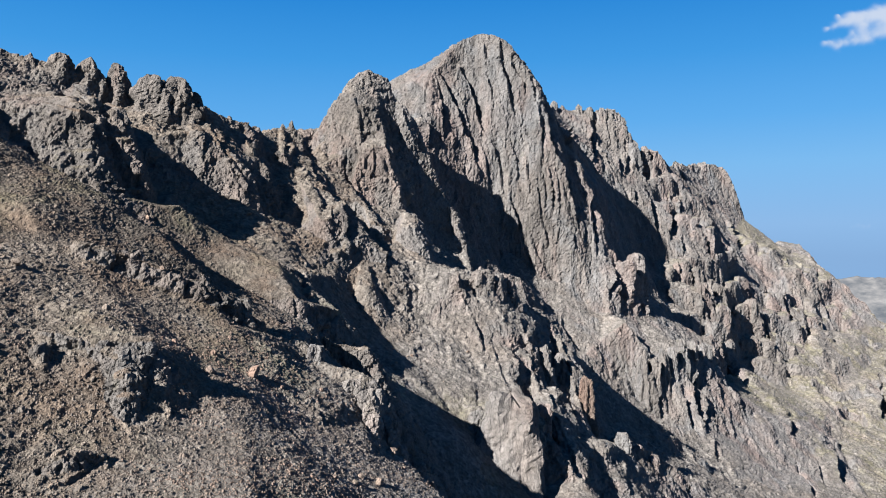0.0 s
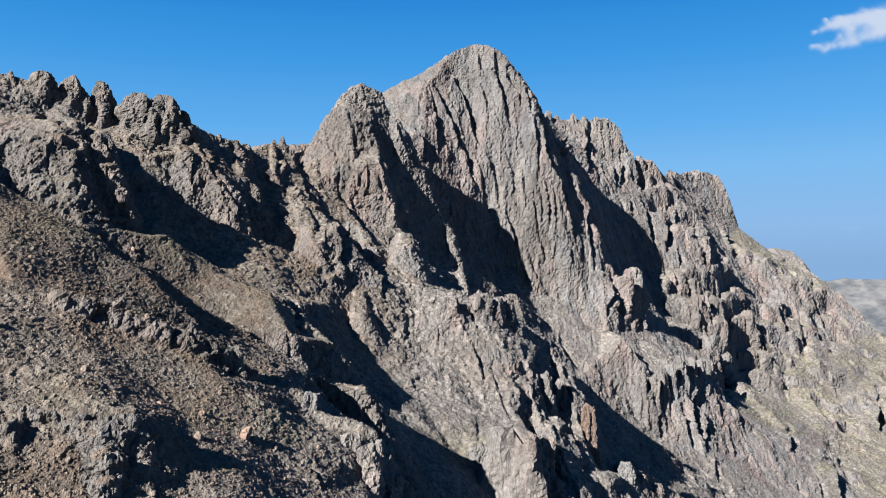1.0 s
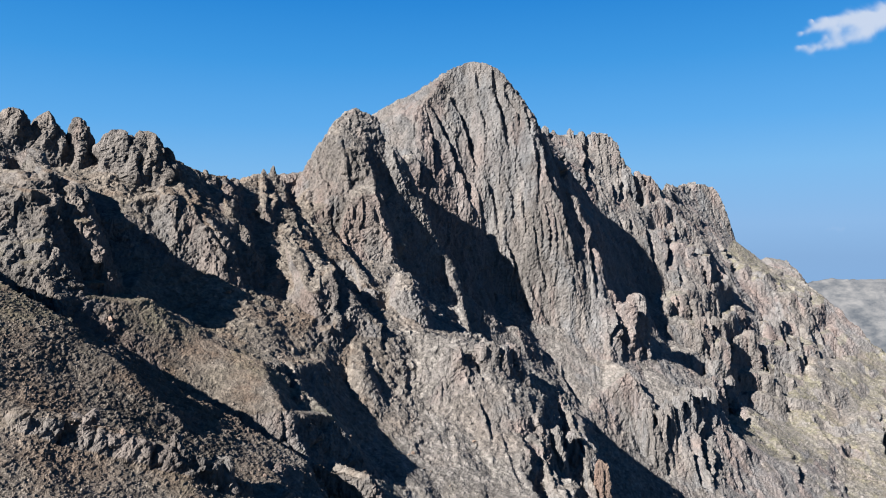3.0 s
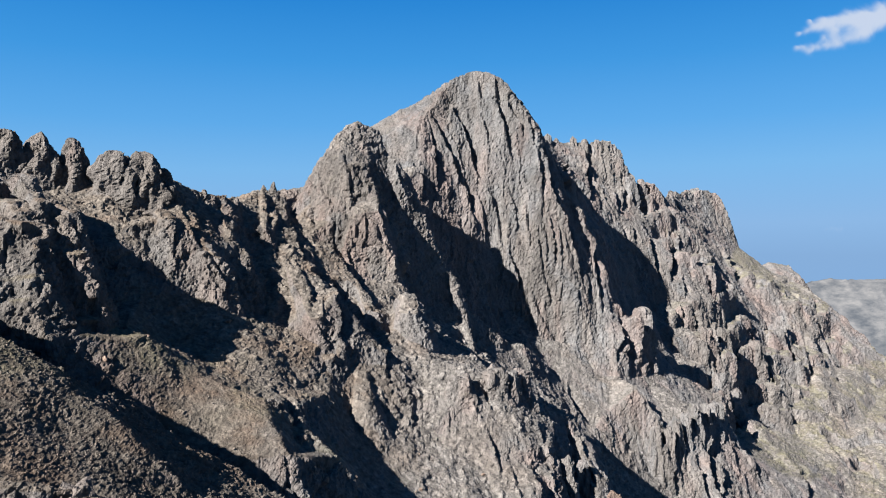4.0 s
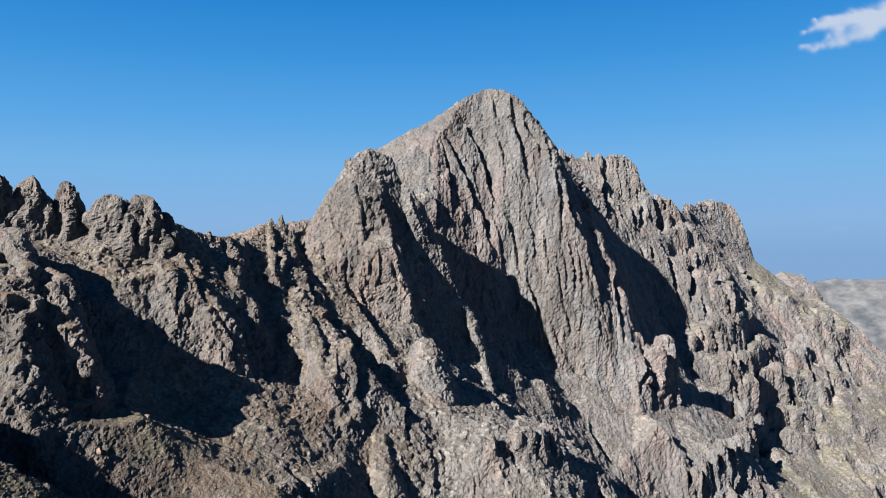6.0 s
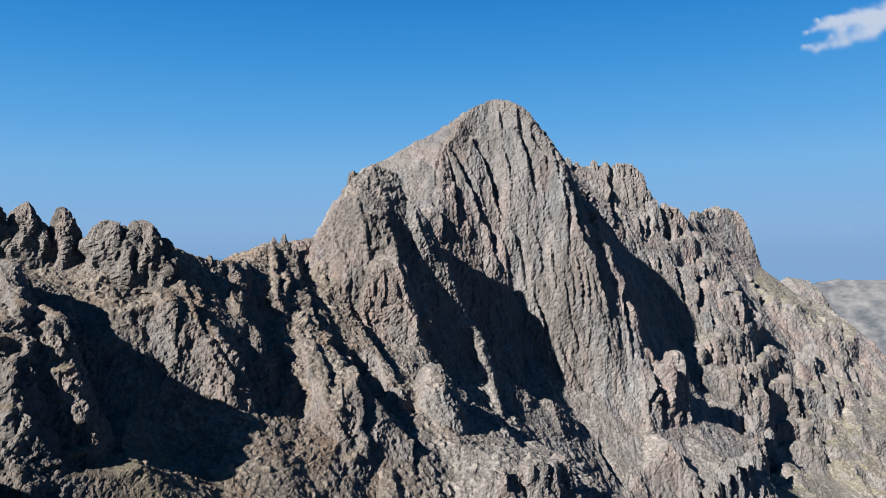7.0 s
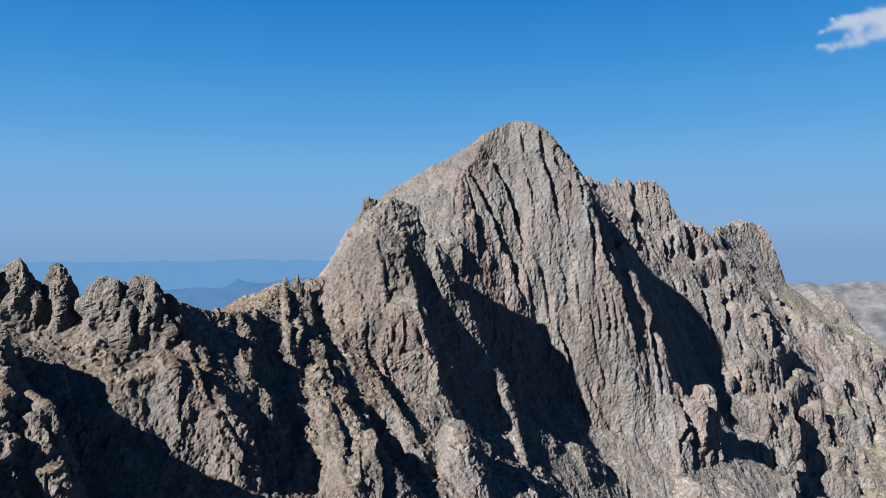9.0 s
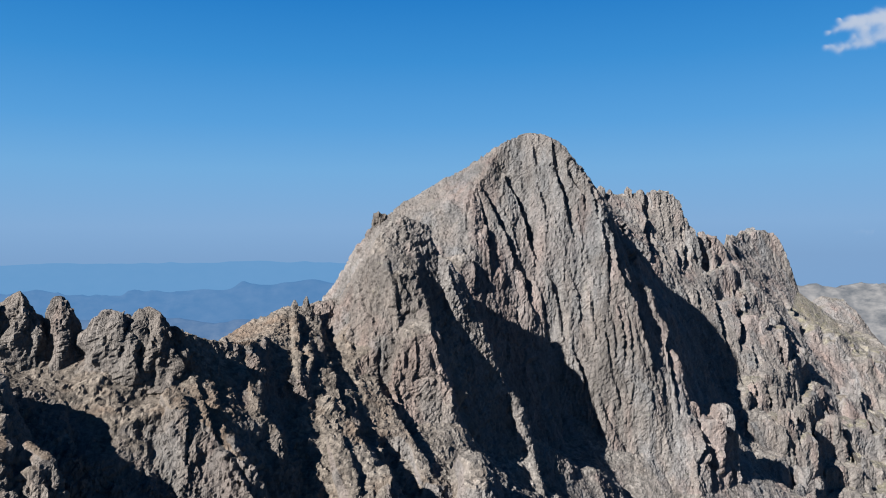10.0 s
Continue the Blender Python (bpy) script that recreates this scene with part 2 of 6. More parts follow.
lie((-80, 60, 108), (-60, 40, 98), (-40, 20, 86), (-10, 0, 74), (30, -20, 55))
# main gully between the spur and the middle ribs
lie((-24, 170, 96), (-18, 157, 84.5), (-11.5, 148, 78.5), (-3, 135, 69), (5, 123, 57), (16, 112, 44), (40, 95, 26))
lie((-27, 158, 97), (-25.5, 150, 93.5), (-24.6, 145, 91), (-25.5, 136, 92.5), (-20, 145.5, 89.8), (-19, 140, 84), (-20, 128, 79))
lie((-28, 167, 97.2), (-24, 180.5, 99.6), (-19.5, 172, 90), (-10.7, 164.4, 81.1), (-3.7, 159.4, 76.1))
lie((-5.8, 153, 76.3), (-6.8, 151.5, 75.2), (1.7, 149.4, 69.3), (10, 145, 62), (20, 138, 52), (40, 125, 38))
lie((-20, 127, 87.5), (-12.5, 128, 85.4), (-8.5, 126, 77.5))
# middle ribs and the strip of scree
lie((-39, 242, 134.4), (-35, 237, 129.5), (-32.2, 236.6, 125.8), (-35, 217, 122.6), (-31, 207, 117.5), (-27, 199, 114), (-25, 194, 113.2), (-26.6, 186, 110), (-27, 180, 103))
lie((-22, 200, 107), (-19, 205, 104), (-14.4, 207.5, 102.6), (-11.2, 191, 97.6), (-7, 181, 88), (-4, 172, 82))
lie((-26, 227, 120), (-23, 231, 115.5), (-18, 222, 111), (-12, 213, 107), (-9, 196, 97.9), (-6.6, 190, 93), (-4, 180, 86.5))
lie((-1.3, 236, 102), (-4, 220, 101), (-4, 199.5, 98.4), (2.6, 187.5, 93.6), (6.8, 184, 87.3), (7.4, 175.3, 78.6), (10, 160.7, 72.6), (13, 154, 71.8), (15, 150, 62), (17, 148, 55))
lie((14, 240, 90), (11, 215, 93), (7.7, 192.5, 94.8), (15.5, 184, 83.7), (15.4, 180, 79), (20, 158, 69), (24, 153, 62), (27, 150, 57))
lie((20, 225, 90), (24, 205, 85), (24, 187, 78.3), (29, 178, 69), (34, 170, 58))
lie((36, 235, 75), (32, 212, 80), (34, 202, 74), (35.5, 196, 70), (33.7, 188.5, 64.3), (36, 184, 56))
lie((41, 195, 53), (40, 185, 45), (39, 170, 35))
lie((44, 240, 66), (46, 222, 54), (47, 208, 48), (50, 190, 40), (60, 160, 26))
# rock tower
lie((-43, 246, 133.5), (-40.8, 256, 143), (-37, 252, 148), (-33, 252, 153.5), (-31, 257, 159), (-28.3, 260.5, 163), (-25.5, 262, 164), (-25.5, 272, 156), (-26, 288, 150), (-29, 300, 154), (-31, 308, 160))
lie((-25.5, 272, 156), (-20, 280, 149), (-12, 285, 144), (-6, 288, 136), (-1, 287, 122))
lie((-75, 322, 118), (-62, 320, 130), (-56, 316, 135), (-46, 317, 150.5), (-41, 318, 160), (-35, 320, 165.6), (-26, 328, 172.8), (-13.6, 331.5, 180.6), (-8, 333, 182.8), (4.5, 328, 189), (8, 331, 192.7), (11.5, 333, 195.4), (15, 334, 197.2), (19, 334, 198.0), (21, 334, 197.8), (24, 333.5, 195.8), (28, 332.5, 192.8), (32, 331.5, 188), (36.5, 331, 180.5), (42.7, 336.5, 174))
lie((-36, 246, 138.5), (-32, 247.6, 144.3), (-28.5, 247.5, 148.5), (-25.5, 246.6, 149.6), (-22.5, 250, 148))
lie((-36, 241, 131), (-30.7, 238.5, 131.5), (-26, 242, 135.5), (-23.8, 245, 137.7), (-20.5, 245, 138))
lie((-24.7, 238.4, 132.1), (-21.5, 239.6, 133.1), (-17.6, 240.6, 134.9), (-15.4, 239.8, 128), (-13.4, 237.8, 121.9))
lie((-27, 235, 125.9), (-24.6, 234.3, 119.7), (-14.6, 237.2, 119.8), (-12, 236, 114))
lie((-25.5, 262, 164), (-20.6, 265.2, 160.6), (-16.5, 264, 154.5), (-13.7, 262.7, 150.4), (-11.5, 264.5, 147.5))
lie((-16.5, 264.3, 151), (-15.5, 262.8, 147), (-15.2, 260.5, 141.4), (-14.2, 255.5, 133), (-13, 249.6, 125.8), (-10.5, 246, 115), (-5, 246, 105), (1, 244, 100))
lie((-23.5, 259.5, 159.5), (-21.5, 256, 151), (-20, 252.4, 144.8), (-18.6, 247, 139.5))
# rib that runs down to the hollow
lie((-14, 272, 148), (-10.2, 266, 146.2), (-8.8, 266.8, 134), (-2.8, 264.5, 122.2), (-0.3, 262.7, 115.2), (4.8, 260.9, 108.4), (6.1, 258, 102), (8.2, 247.4, 94))
# great face, from its top to the hollow at its foot
lie((-4.7, 301, 157), (-4.4, 313.8, 174), (7.8, 327, 180))
lie((10.4, 305.4, 137.5), (14.5, 316, 152.4), (20.7, 314.6, 152.2), (37.9, 317.6, 148), (47.5, 324.5, 140), (55, 328.3, 133.8))
lie((6, 296, 128), (24.7, 313, 133.6), (41, 313, 121), (44, 311, 106))
lie((17.2, 309.1, 139), (21, 308, 122), (22.2, 307.1, 106.8), (22, 299, 96))
lie((46.5, 325, 143), (47.6, 322.7, 134.9), (49.1, 315.5, 114.5), (50.9, 309.7, 101.6), (48, 303, 90))
lie((2, 280, 104), (12, 286, 96), (22, 290, 93), (31, 296, 92), (38, 300, 92))
lie((12.7, 259, 93.8), (23.3, 273.7, 93), (27, 275, 93), (31, 285, 90))
# right-hand buttress of the face
lie((45.5, 334, 161), (48, 331, 151), (53, 332, 144), (58.5, 334.5, 139), (64, 327.7, 121), (63.5, 314, 105), (58, 315, 102), (45.6, 305, 87))
lie((61.6, 312.3, 104), (69, 317.5, 99.8), (64.3, 307.3, 96), (63.3, 296.7, 78))
lie((72, 322, 99), (77.6, 318, 82.8), (95.8, 330.7, 73.5), (97.6, 329.3, 72))
lie((66, 345, 134), (72, 340, 112), (80, 340, 96))
lie((97, 365, 92), (98, 352, 82), (99, 342, 75))
# bench under the face
lie((29.4, 268, 83.4), (40, 287.7, 79.8), (52, 292, 79), (63.3, 296.7, 78), (78, 312, 77))
lie((59.9, 296.7, 77.2), (68.2, 287.6, 77.2), (77.1, 286.9, 65))
lie((-28.7, 236.9, 122), (-24, 229.1, 114.9), (-16.2, 209.6, 108.5), (-13, 204, 103))
lie((32, 245, 71), (47.2, 270.4, 65.2), (57.8, 284, 69), (67.8, 283.7, 61), (74.8, 280, 57.5))
lie((90, 299, 65.5), (78, 288.2, 60.7), (75.3, 281.5, 53), (80, 277.3, 42), (87, 270, 34))
lie((60, 262, 44), (71, 277, 47), (80, 268, 36), (95, 255, 26), (120, 230, 8))
lie((126, 357.5, 61.2), (115.7, 339, 62.5), (105, 312, 57), (86.8, 286, 49.2), (92, 280, 38), (100, 274, 30))
lie((133, 368, 46.3), (118, 340, 48), (118, 312.3, 43), (110, 293, 32), (114.6, 294, 29.8), (120, 285, 22))
# right-hand ridge
lie((42.7, 336, 172), (46, 355, 170), (52, 395, 176), (60, 425, 183), (72, 433, 182.5), (82, 438, 182.5), (90, 441, 185), (98, 442, 185), (103, 443.5, 181), (108, 445, 172), (116, 449, 162.5), (125.5, 454, 161), (140, 480, 157), (160, 529, 163), (178, 555, 165), (192, 575, 168.5), (203, 575, 170), (210, 574, 166), (214, 572, 154), (220, 566, 128), (228.4, 557, 116), (245, 560, 107), (256, 548, 102), (267, 530, 88), (279, 540, 66), (302, 545, 46), (335, 540, 22))
lie((300, 720, 104), (316, 728, 118), (327, 733, 125), (338, 733, 122), (349, 733, 108), (363, 733, 86), (400, 730, 50), (430, 720, 20))
lie((245, 600, 90), (262, 610, 80), (285, 600, 55), (310, 610, 30), (340, 620, 10))
lie((280, 680, 70), (310, 690, 82), (350, 690, 60), (390, 680, 20))
lie((54, 350, 158), (60.5, 366, 151.8), (70, 374, 144.5), (75.5, 372, 136), (80.3, 366.7, 126), (85, 355, 103), (92.4, 342, 80.6))
lie((225, 534, 105.5), (226.2, 497.5, 93.1), (228, 488, 76))
lie((82.5, 428.6, 171.3), (94.4, 429.7, 156.6), (95.8, 413.7, 141.3), (99, 397.7, 113.4), (97, 380, 97))
lie((111.3, 438.4, 148.3), (126.3, 437.8, 133), (122.8, 418, 118.6), (112, 395, 100), (100.2, 367.2, 84.8))
lie((150, 470, 136), (161, 495, 140), (158, 455, 122), (143, 425, 112), (130.5, 423, 118), (133, 405, 100), (119.3, 386, 90.3))
lie((195.4, 524.5, 116.3), (191, 497.5, 102.6), (194, 481, 90.4), (200.3, 466, 75.3), (214.7, 482, 76.5), (227.2, 487, 75.8), (241.8, 502, 83), (250, 545.5, 99.6))
lie((187, 463, 84), (176, 459, 92), (168, 443, 88), (160, 428, 85))
lie((153.7, 416.6, 84), (140, 395, 79), (130.7, 381, 77.6), (126.6, 377.6, 83), (116, 370.6, 76.8), (105, 350, 72))
lie((162.2, 417, 72.4), (171.7, 418.8, 60.8), (153.6, 404, 57.9), (149.6, 396, 55.5), (140, 375, 50))
lie((244.3, 493, 61.5), (230, 465, 57), (207.4, 425.5, 47.4), (188.7, 424.3, 53.2), (182.4, 392.6, 33.6), (166.6, 401.7, 46.6), (153.4, 391.8, 40))
lie((300, 500, 44), (253.4, 457.6, 41.6), (215, 411, 30), (181.6, 369.7, 25.2), (157, 324.2, 22.3), (140, 295, 15))
lie((179.3, 395, 32.2), (175.5, 345.8, 14.2), (165, 300, 6))
# far sides and the wider slopes around
lie((-230, 215, 120), (-120, 225, 110), (-90, 250, 105), (-85, 290, 105), (-75, 345, 110), (-35, 372, 130), (0, 385, 140), (40, 400, 140), (60, 450, 140), (80, 490, 130), (130, 540, 110), (160, 620, 110), (190, 660, 110), (225, 660, 80), (260, 800, 50), (330, 820, 50))
lie((-400, 330, 40), (-150, 420, 30), (0, 560, 40), (150, 800, 20), (400, 1000, 0))
lie((-400, 90, 120), (-300, -60, 70), (-120, -160, 20), (60, -200, -40), (250, -100, -90), (350, 100, -80), (450, 300, -60), (560, 600, -80), (600, 900, -110))
lie((-5000, 0, -300), (-2500, 2500, -620), (0, 3200, -660), (2500, 4200, -640), (5200, 4500, -620), (5200, -5200, -400), (0, -5200, -300), (-5200, -5200, -250))
lie((-900, 900, -240), (0, 1500, -350), (900, 1700, -420), (1500, 800, -400), (900, -600, -260), (-600, -700, -60), (-900, 100, 0))


def plan_surface():
    """Corners and triangles of the ground that the breaklines span."""
    from mathutils.geometry import delaunay_2d_cdt
    pts = np.array(PLAN_POINTS, dtype=float)
    vs, _, fs, vo, _, _ = delaunay_2d_cdt([Vector(p[:2]) for p in pts], PLAN_EDGES, [], 0, 0.05)
    out = []
    for v, o in zip(vs, vo):
        if o:
            z = pts[list(o), 2].mean()
        else:
            d = np.hypot(pts[:, 0] - v.x, pts[:, 1] - v.y)
            near = np.argsort(d)[:4]
            w = 1 / (d[near] + 0.1)
            z = (pts[near, 2] * w).sum() / w.sum()
        out.append((v.x, v.y, z))
    return np.array(out), [f for f in fs]


def raster(verts, tris, x0, y0, step, nx, ny):
    z = np.full((nx, ny), -300.0)
    for t in tris:
        for k in range(1, len(t) - 1):
            a, b, c = verts[t[0]], verts[t[k]], verts[t[k + 1]]
            lo = np.minimum(np.minimum(a, b), c)[:2]
            hi = np.maximum(np.maximum(a, b), c)[:2]
            i0, i1 = max(0, int((lo[0] - x0) / step)), min(nx, int((hi[0] - x0) / step) + 2)
            j0, j1 = max(0, int((lo[1] - y0) / step)), min(ny, int((hi[1] - y0) / step) + 2)
            if i0 >= i1 or j0 >= j1:
                continue
            gx = (x0 + step * np.arange(i0, i1))[:, None]
            gy = (y0 + step * np.arange(j0, j1))[None, :]
            det = (b[1] - c[1]) * (a[0] - c[0]) + (c[0] - b[0]) * (a[1] - c[1])
            if abs(det) < 1e-9:
                continue
            u = ((b[1] - c[1]) * (gx - c[0]) + (c[0] - b[0]) * (gy - c[1])) / det
            v = ((c[1] - a[1]) * (gx - c[0]) + (a[0] - c[0]) * (gy - c[1])) / det
            w = 1 - u - v
            inside = (u >= -1e-6) & (v >= -1e-6) & (w >= -1e-6)
            zz = u * a[2] + v * b[2] + w * c[2]
            part_z = z[i0:i1, j0:j1]
            part_z[inside] = zz[inside]
    return z


def bilinear(z, x0, y0, step, x, y):
    fx = np.clip((x - x0) / step, 0, z.shape[0] - 1.001)
    fy = np.clip((y - y0) / step, 0, z.shape[1] - 1.001)
    i, j = fx.astype(int), fy.astype(int)
    u, v = fx - i, fy - j
    return (z[i, j] * (1 - u) + z[i + 1, j] * u) * (1 - v) + (z[i, j + 1] * (1 - u) + z[i + 1, j + 1] * u) * v


NX0, NY0, NSTEP, NNX, NNY = -160.0, 20.0, 0.5, 960, 1240
FX0, FY0, FSTEP = -5200.0, -5200.0, 20.0
corners, triangles = plan_surface()
NEAR = raster(corners, triangles, NX0, NY0, NSTEP, NNX, NNY)
FAR = raster(corners, triangles, FX0, FY0, FSTEP, 520, 520)


def window(xa, xb, ya, yb):
    i0, i1 = max(0, int((xa - NX0) / NSTEP)), min(NNX, int((xb - NX0) / NSTEP) + 1)
    j0, j1 = max(0, int((ya - NY0) / NSTEP)), min(NNY, int((yb - NY0) / NSTEP) + 1)
    return i0, i1, j0, j1, (NX0 + NSTEP * np.arange(i0, i1))[:, None], (NY0 + NSTEP * np.arange(j0, j1))[None, :]


def along(gx, gy, p, q):
    """Distance in plan from the segment p-q, and the crest's height at the nearest point."""
    dx, dy = q[0] - p[0], q[1] - p[1]
    s = np.clip(((gx - p[0]) * dx + (gy - p[1]) * dy) / (dx * dx + dy * dy + 1e-9), 0, 1)
    return np.hypot(gx - p[0] - s * dx, gy - p[1] - s * dy), p[2] + s * (q[2] - p[2])


def rib(width, steep, *pts):
    """A rib of rock that stands out of the ground: half as wide as width at its crest, with flanks as steep as given."""
    for p, q in zip(pts, pts[1:] + pts[-1:] if len(pts) == 1 else pts[1:]):
        i0, i1, j0, j1, gx, gy = window(min(p[0], q[0]) - 25, max(p[0], q[0]) + 25, min(p[1], q[1]) - 25, max(p[1], q[1]) + 25)
        d, z = along(gx, gy, p, q)
        NEAR[i0:i1, j0:j1] = np.maximum(NEAR[i0:i1, j0:j1], z - steep * np.maximum(0, d - width / 2) - 0.15 * d)


def gully(width, steep, *pts):
    """A cleft cut into the ground, with its floor along the points."""
    for p, q in zip(pts, pts[1:]):
        i0, i1, j0, j1, gx, gy = window(min(p[0], q[0]) - 20, max(p[0], q[0]) + 20, min(p[1], q[1]) - 20, max(p[1], q[1]) + 20)
        d, z = along(gx, gy, p, q)
        NEAR[i0:i1, j0:j1] = np.minimum(NEAR[i0:i1, j0:j1], z + steep * np.maximum(0, d - width / 2))


# clefts under the left-hand ridge
gully(4.0, 1.8, (-24, 214, 111), (-20.5, 202, 104.5))
rib(2.5, 1.3, (-21, 196, 104), (-19, 183, 98.2), (-17.5, 174, 93.5))
gully(2.0, 2.2, (-66, 160, 116), (-61, 155, 110), (-56, 150, 107.5))
# clefts of the middle ribs
gully(1.8, 2.2, (18, 186, 84), (19.5, 178, 74), (18, 168, 68), (27, 152, 56))
gully(2.5, 2.2, (29, 205, 78), (29.5, 192, 68), (30, 180, 58))
# ribs that stand out of the slopes
rib(2.0, 2.8, (-11, 268, 148), (-10, 265.8, 146.5), (-9, 266.5, 138), (-5.6, 266.9, 132), (-0.9, 265.1, 122.5), (3.5, 262, 114.4), (5.8, 261.2, 109.6), (6.8, 257, 103), (8.2, 248, 95.5))
rib(3.0, 2.8, (53, 333.5, 146), (58, 334, 140.5), (63, 327, 122.5), (62, 313, 106))
rib(1.6, 2.4, (-54.3, 206, 133.5), (-52.4, 204.6, 131.8), (-48.4, 195.5, 126), (-44.8, 193.4, 122.7), (-42.8, 187.4, 117.2), (-41.5, 184, 112))
rib(2.0, 2.4, (-46.2, 236.5, 136), (-44.5, 225, 132), (-43.6, 214, 128), (-41.5, 208, 122))
rib(2.0, 2.2, (-51.5, 220, 134), (-48.5, 212, 129), (-46.5, 206, 123))
rib(3.0, 2.2, (-36, 204, 119.8), (-31.2, 192, 113.6), (-28, 184.5, 109), (-25, 179.5, 101.5))
rib(2.4, 2.4, (-26.5, 200, 114.5), (-24.8, 193.5, 113.5), (-24, 189, 108), (-23.8, 180, 100.5))
rib(3.0, 2.0, (-59, 183, 131.5), (-57, 180.5, 130), (-55, 177.5, 124))
rib(2.0, 2.6, (-53, 182, 126.5), (-48.6, 179, 123.8), (-46.6, 178.6, 122.3), (-45, 175, 113.5))
rib(1.6, 2.8, (-66, 151.5, 129.6), (-63, 150.5, 127.6), (-60.3, 148.5, 124), (-59, 147, 115))
rib(2.4, 2.2, (-73, 143, 128.5), (-67, 142.5, 127), (-64, 140, 123), (-62.3, 138, 118.5))
rib(3.0, 1.2, (33, 170, 60), (38, 178, 57.5), (42.1, 183.4, 55.2), (47, 187.5, 52), (54, 192, 46.5), (64, 198, 38))
rib(2.5, 1.3, (46, 203, 53), (51, 207.5, 50), (56.3, 211.6, 46.6), (62, 213.6, 42.8), (70, 217, 37.5))
rib(1.6, 1.6, (-20.1, 107, 89.6), (-15.7, 105.6, 85.6), (-10.3, 105.5, 84))
rib(1.8, 2.6, (-80, 168, 137.3), (-77.4, 165.6, 136.7), (-72, 157, 132.6), (-66.8, 148, 130), (-65, 145.5, 124.8))
rib(1.6, 2.8, (-66, 153, 130.2), (-62.9, 151, 129.3))
rib(4.0, 2.8, (-62.7, 149.2, 128), (-60.6, 146.5, 122.6), (-58.8, 145, 117.8), (-57, 142, 112.5))
rib(2.0, 3.0, (-17, 265.5, 154.5), (-13.7, 263, 152), (-11.5, 265, 148.5))
rib(2.0, 2.5, (-25.5, 262, 164), (-20.6, 265.5, 162))
# low outcrops on the near spur
rib(1.0, 1.8, (-43, 91.5, 101.9), (-37, 95, 100.0), (-31.5, 97.8, 97.5), (-27.5, 100.5, 94.4), (-24.5, 102.5, 91.9))
rib(1.4, 1.6, (-36.5, 71, 93.6), (-32, 71.5, 92.6), (-27.6, 72, 92.4))
rib(1.7, 1.9, (-31.5, 71, 92.2), (-28.8, 69.4, 91.2), (-27.8, 67.6, 89.6), (-27.0, 66.2, 88.2))
rib(0.9, 1.8, (-35.5, 69.5, 92.6), (-34.6, 67.2, 91.2), (-33.8, 65.2, 89.6))
rib(0.6, 1.6, (-29.6, 54.8, 85.2), (-27.6, 56.8, 85.7), (-26.0, 58.8, 85.5))
rib(3.0, 2.6, (30, 331, 189), (36, 329.5, 180), (41, 334, 173.5))
rib(1.2, 1.8, (-28, 156, 97.5), (-26.3, 149.8, 94.5), (-24.5, 145, 91.8))
rib(4.5, 2.0, (-10, 218, 112.5), (-9.2, 214, 112.2), (-9, 209.5, 109))
rib(1.5, 3.0, (-5.5, 221, 109.5), (-6.5, 213, 106))

# thin ribs under the crest, beside the pinnacles
rib(1.4, 2.6, (-60.5, 200, 137.7), (-58.6, 196.5, 134.7), (-56.3, 192.6, 130.3))
rib(1.4, 2.6, (-56.8, 207, 136.8), (-54.2, 204.5, 132.8), (-51, 200.5, 129))
rib(1.4, 2.6, (-53, 218.2, 137.5), (-51.6, 213.2, 134.5), (-50.4, 210, 131.7))
rib(1.3, 2.8, (-50, 240.9, 140.5), (-47, 226.2, 134.3), (-44, 212.5, 129.0))
rib(1.3, 2.8, (-45, 237.5, 136.1), (-42.6, 228.5, 130.3), (-40.6, 220.4, 125.3))
rib(1.2, 2.6, (-58.6, 203, 137.1), (-56.4, 199.5, 133.5), (-53, 194, 128.7))



def height(x, y):
    inner = bilinear(NEAR, NX0, NY0, NSTEP, x, y)
    outer = bilinear(FAR, FX0, FY0, FSTEP, x, y)
    edge = np.minimum(np.minimum(x - NX0, NX0 + NSTEP * (NNX - 1) - x), np.minimum(y - NY0, NY0 + NSTEP * (NNY - 1) - y))
    w = np.clip(edge / 30, 0, 1)
    return inner * w + outer * (1 - w)


# ---- noise ----
def lattice(seed):
    return np.random.RandomState(seed).rand(64, 64, 64).astype(np.float32) * 2 - 1


LATTICE = lattice(5)


def vnoise(p, seed=0):
    """Smooth noise in -1 to 1 at points p (n, 3)."""
    q = p + np.array([17.3, 5.1, 29.7]) * seed
    f = np.floor(q)
    i = f.astype(np.int64) & 63
    i2 = (i + 1) & 63
    u = (q - f).astype(np.float32)
    u = u * u * (3 - 2 * u)
    ux, uy, uz = u[:, 0], u[:, 1], u[:, 2]
    L = LATTICE
    a = L[i[:, 0], i[:, 1], i[:, 2]] * (1 - ux) + L[i2[:, 0], i[:, 1], i[:, 2]] * ux
    b = L[i[:, 0], i2[:, 1], i[:, 2]] * (1 - ux) + L[i2[:, 0], i2[:, 1], i[:, 2]] * ux
    c = L[i[:, 0], i[:, 1], i2[:, 2]] * (1 - ux) + L[i2[:, 0], i[:, 1], i2[:, 2]] * ux
    d = L[i[:, 0], i2[:, 1], i2[:, 2]] * (1 - ux) + L[i2[:, 0], i2[:, 1], i2[:, 2]] * ux
    return (a * (1 - uy) + b * uy) * (1 - uz) + (c * (1 - uy) + d * uy) * uz


def ridged(p, seed=0):
    """Sharp crests and broad hollows, 0 to 1."""
    return 1 - 2 * np.abs(vnoise(p, seed))


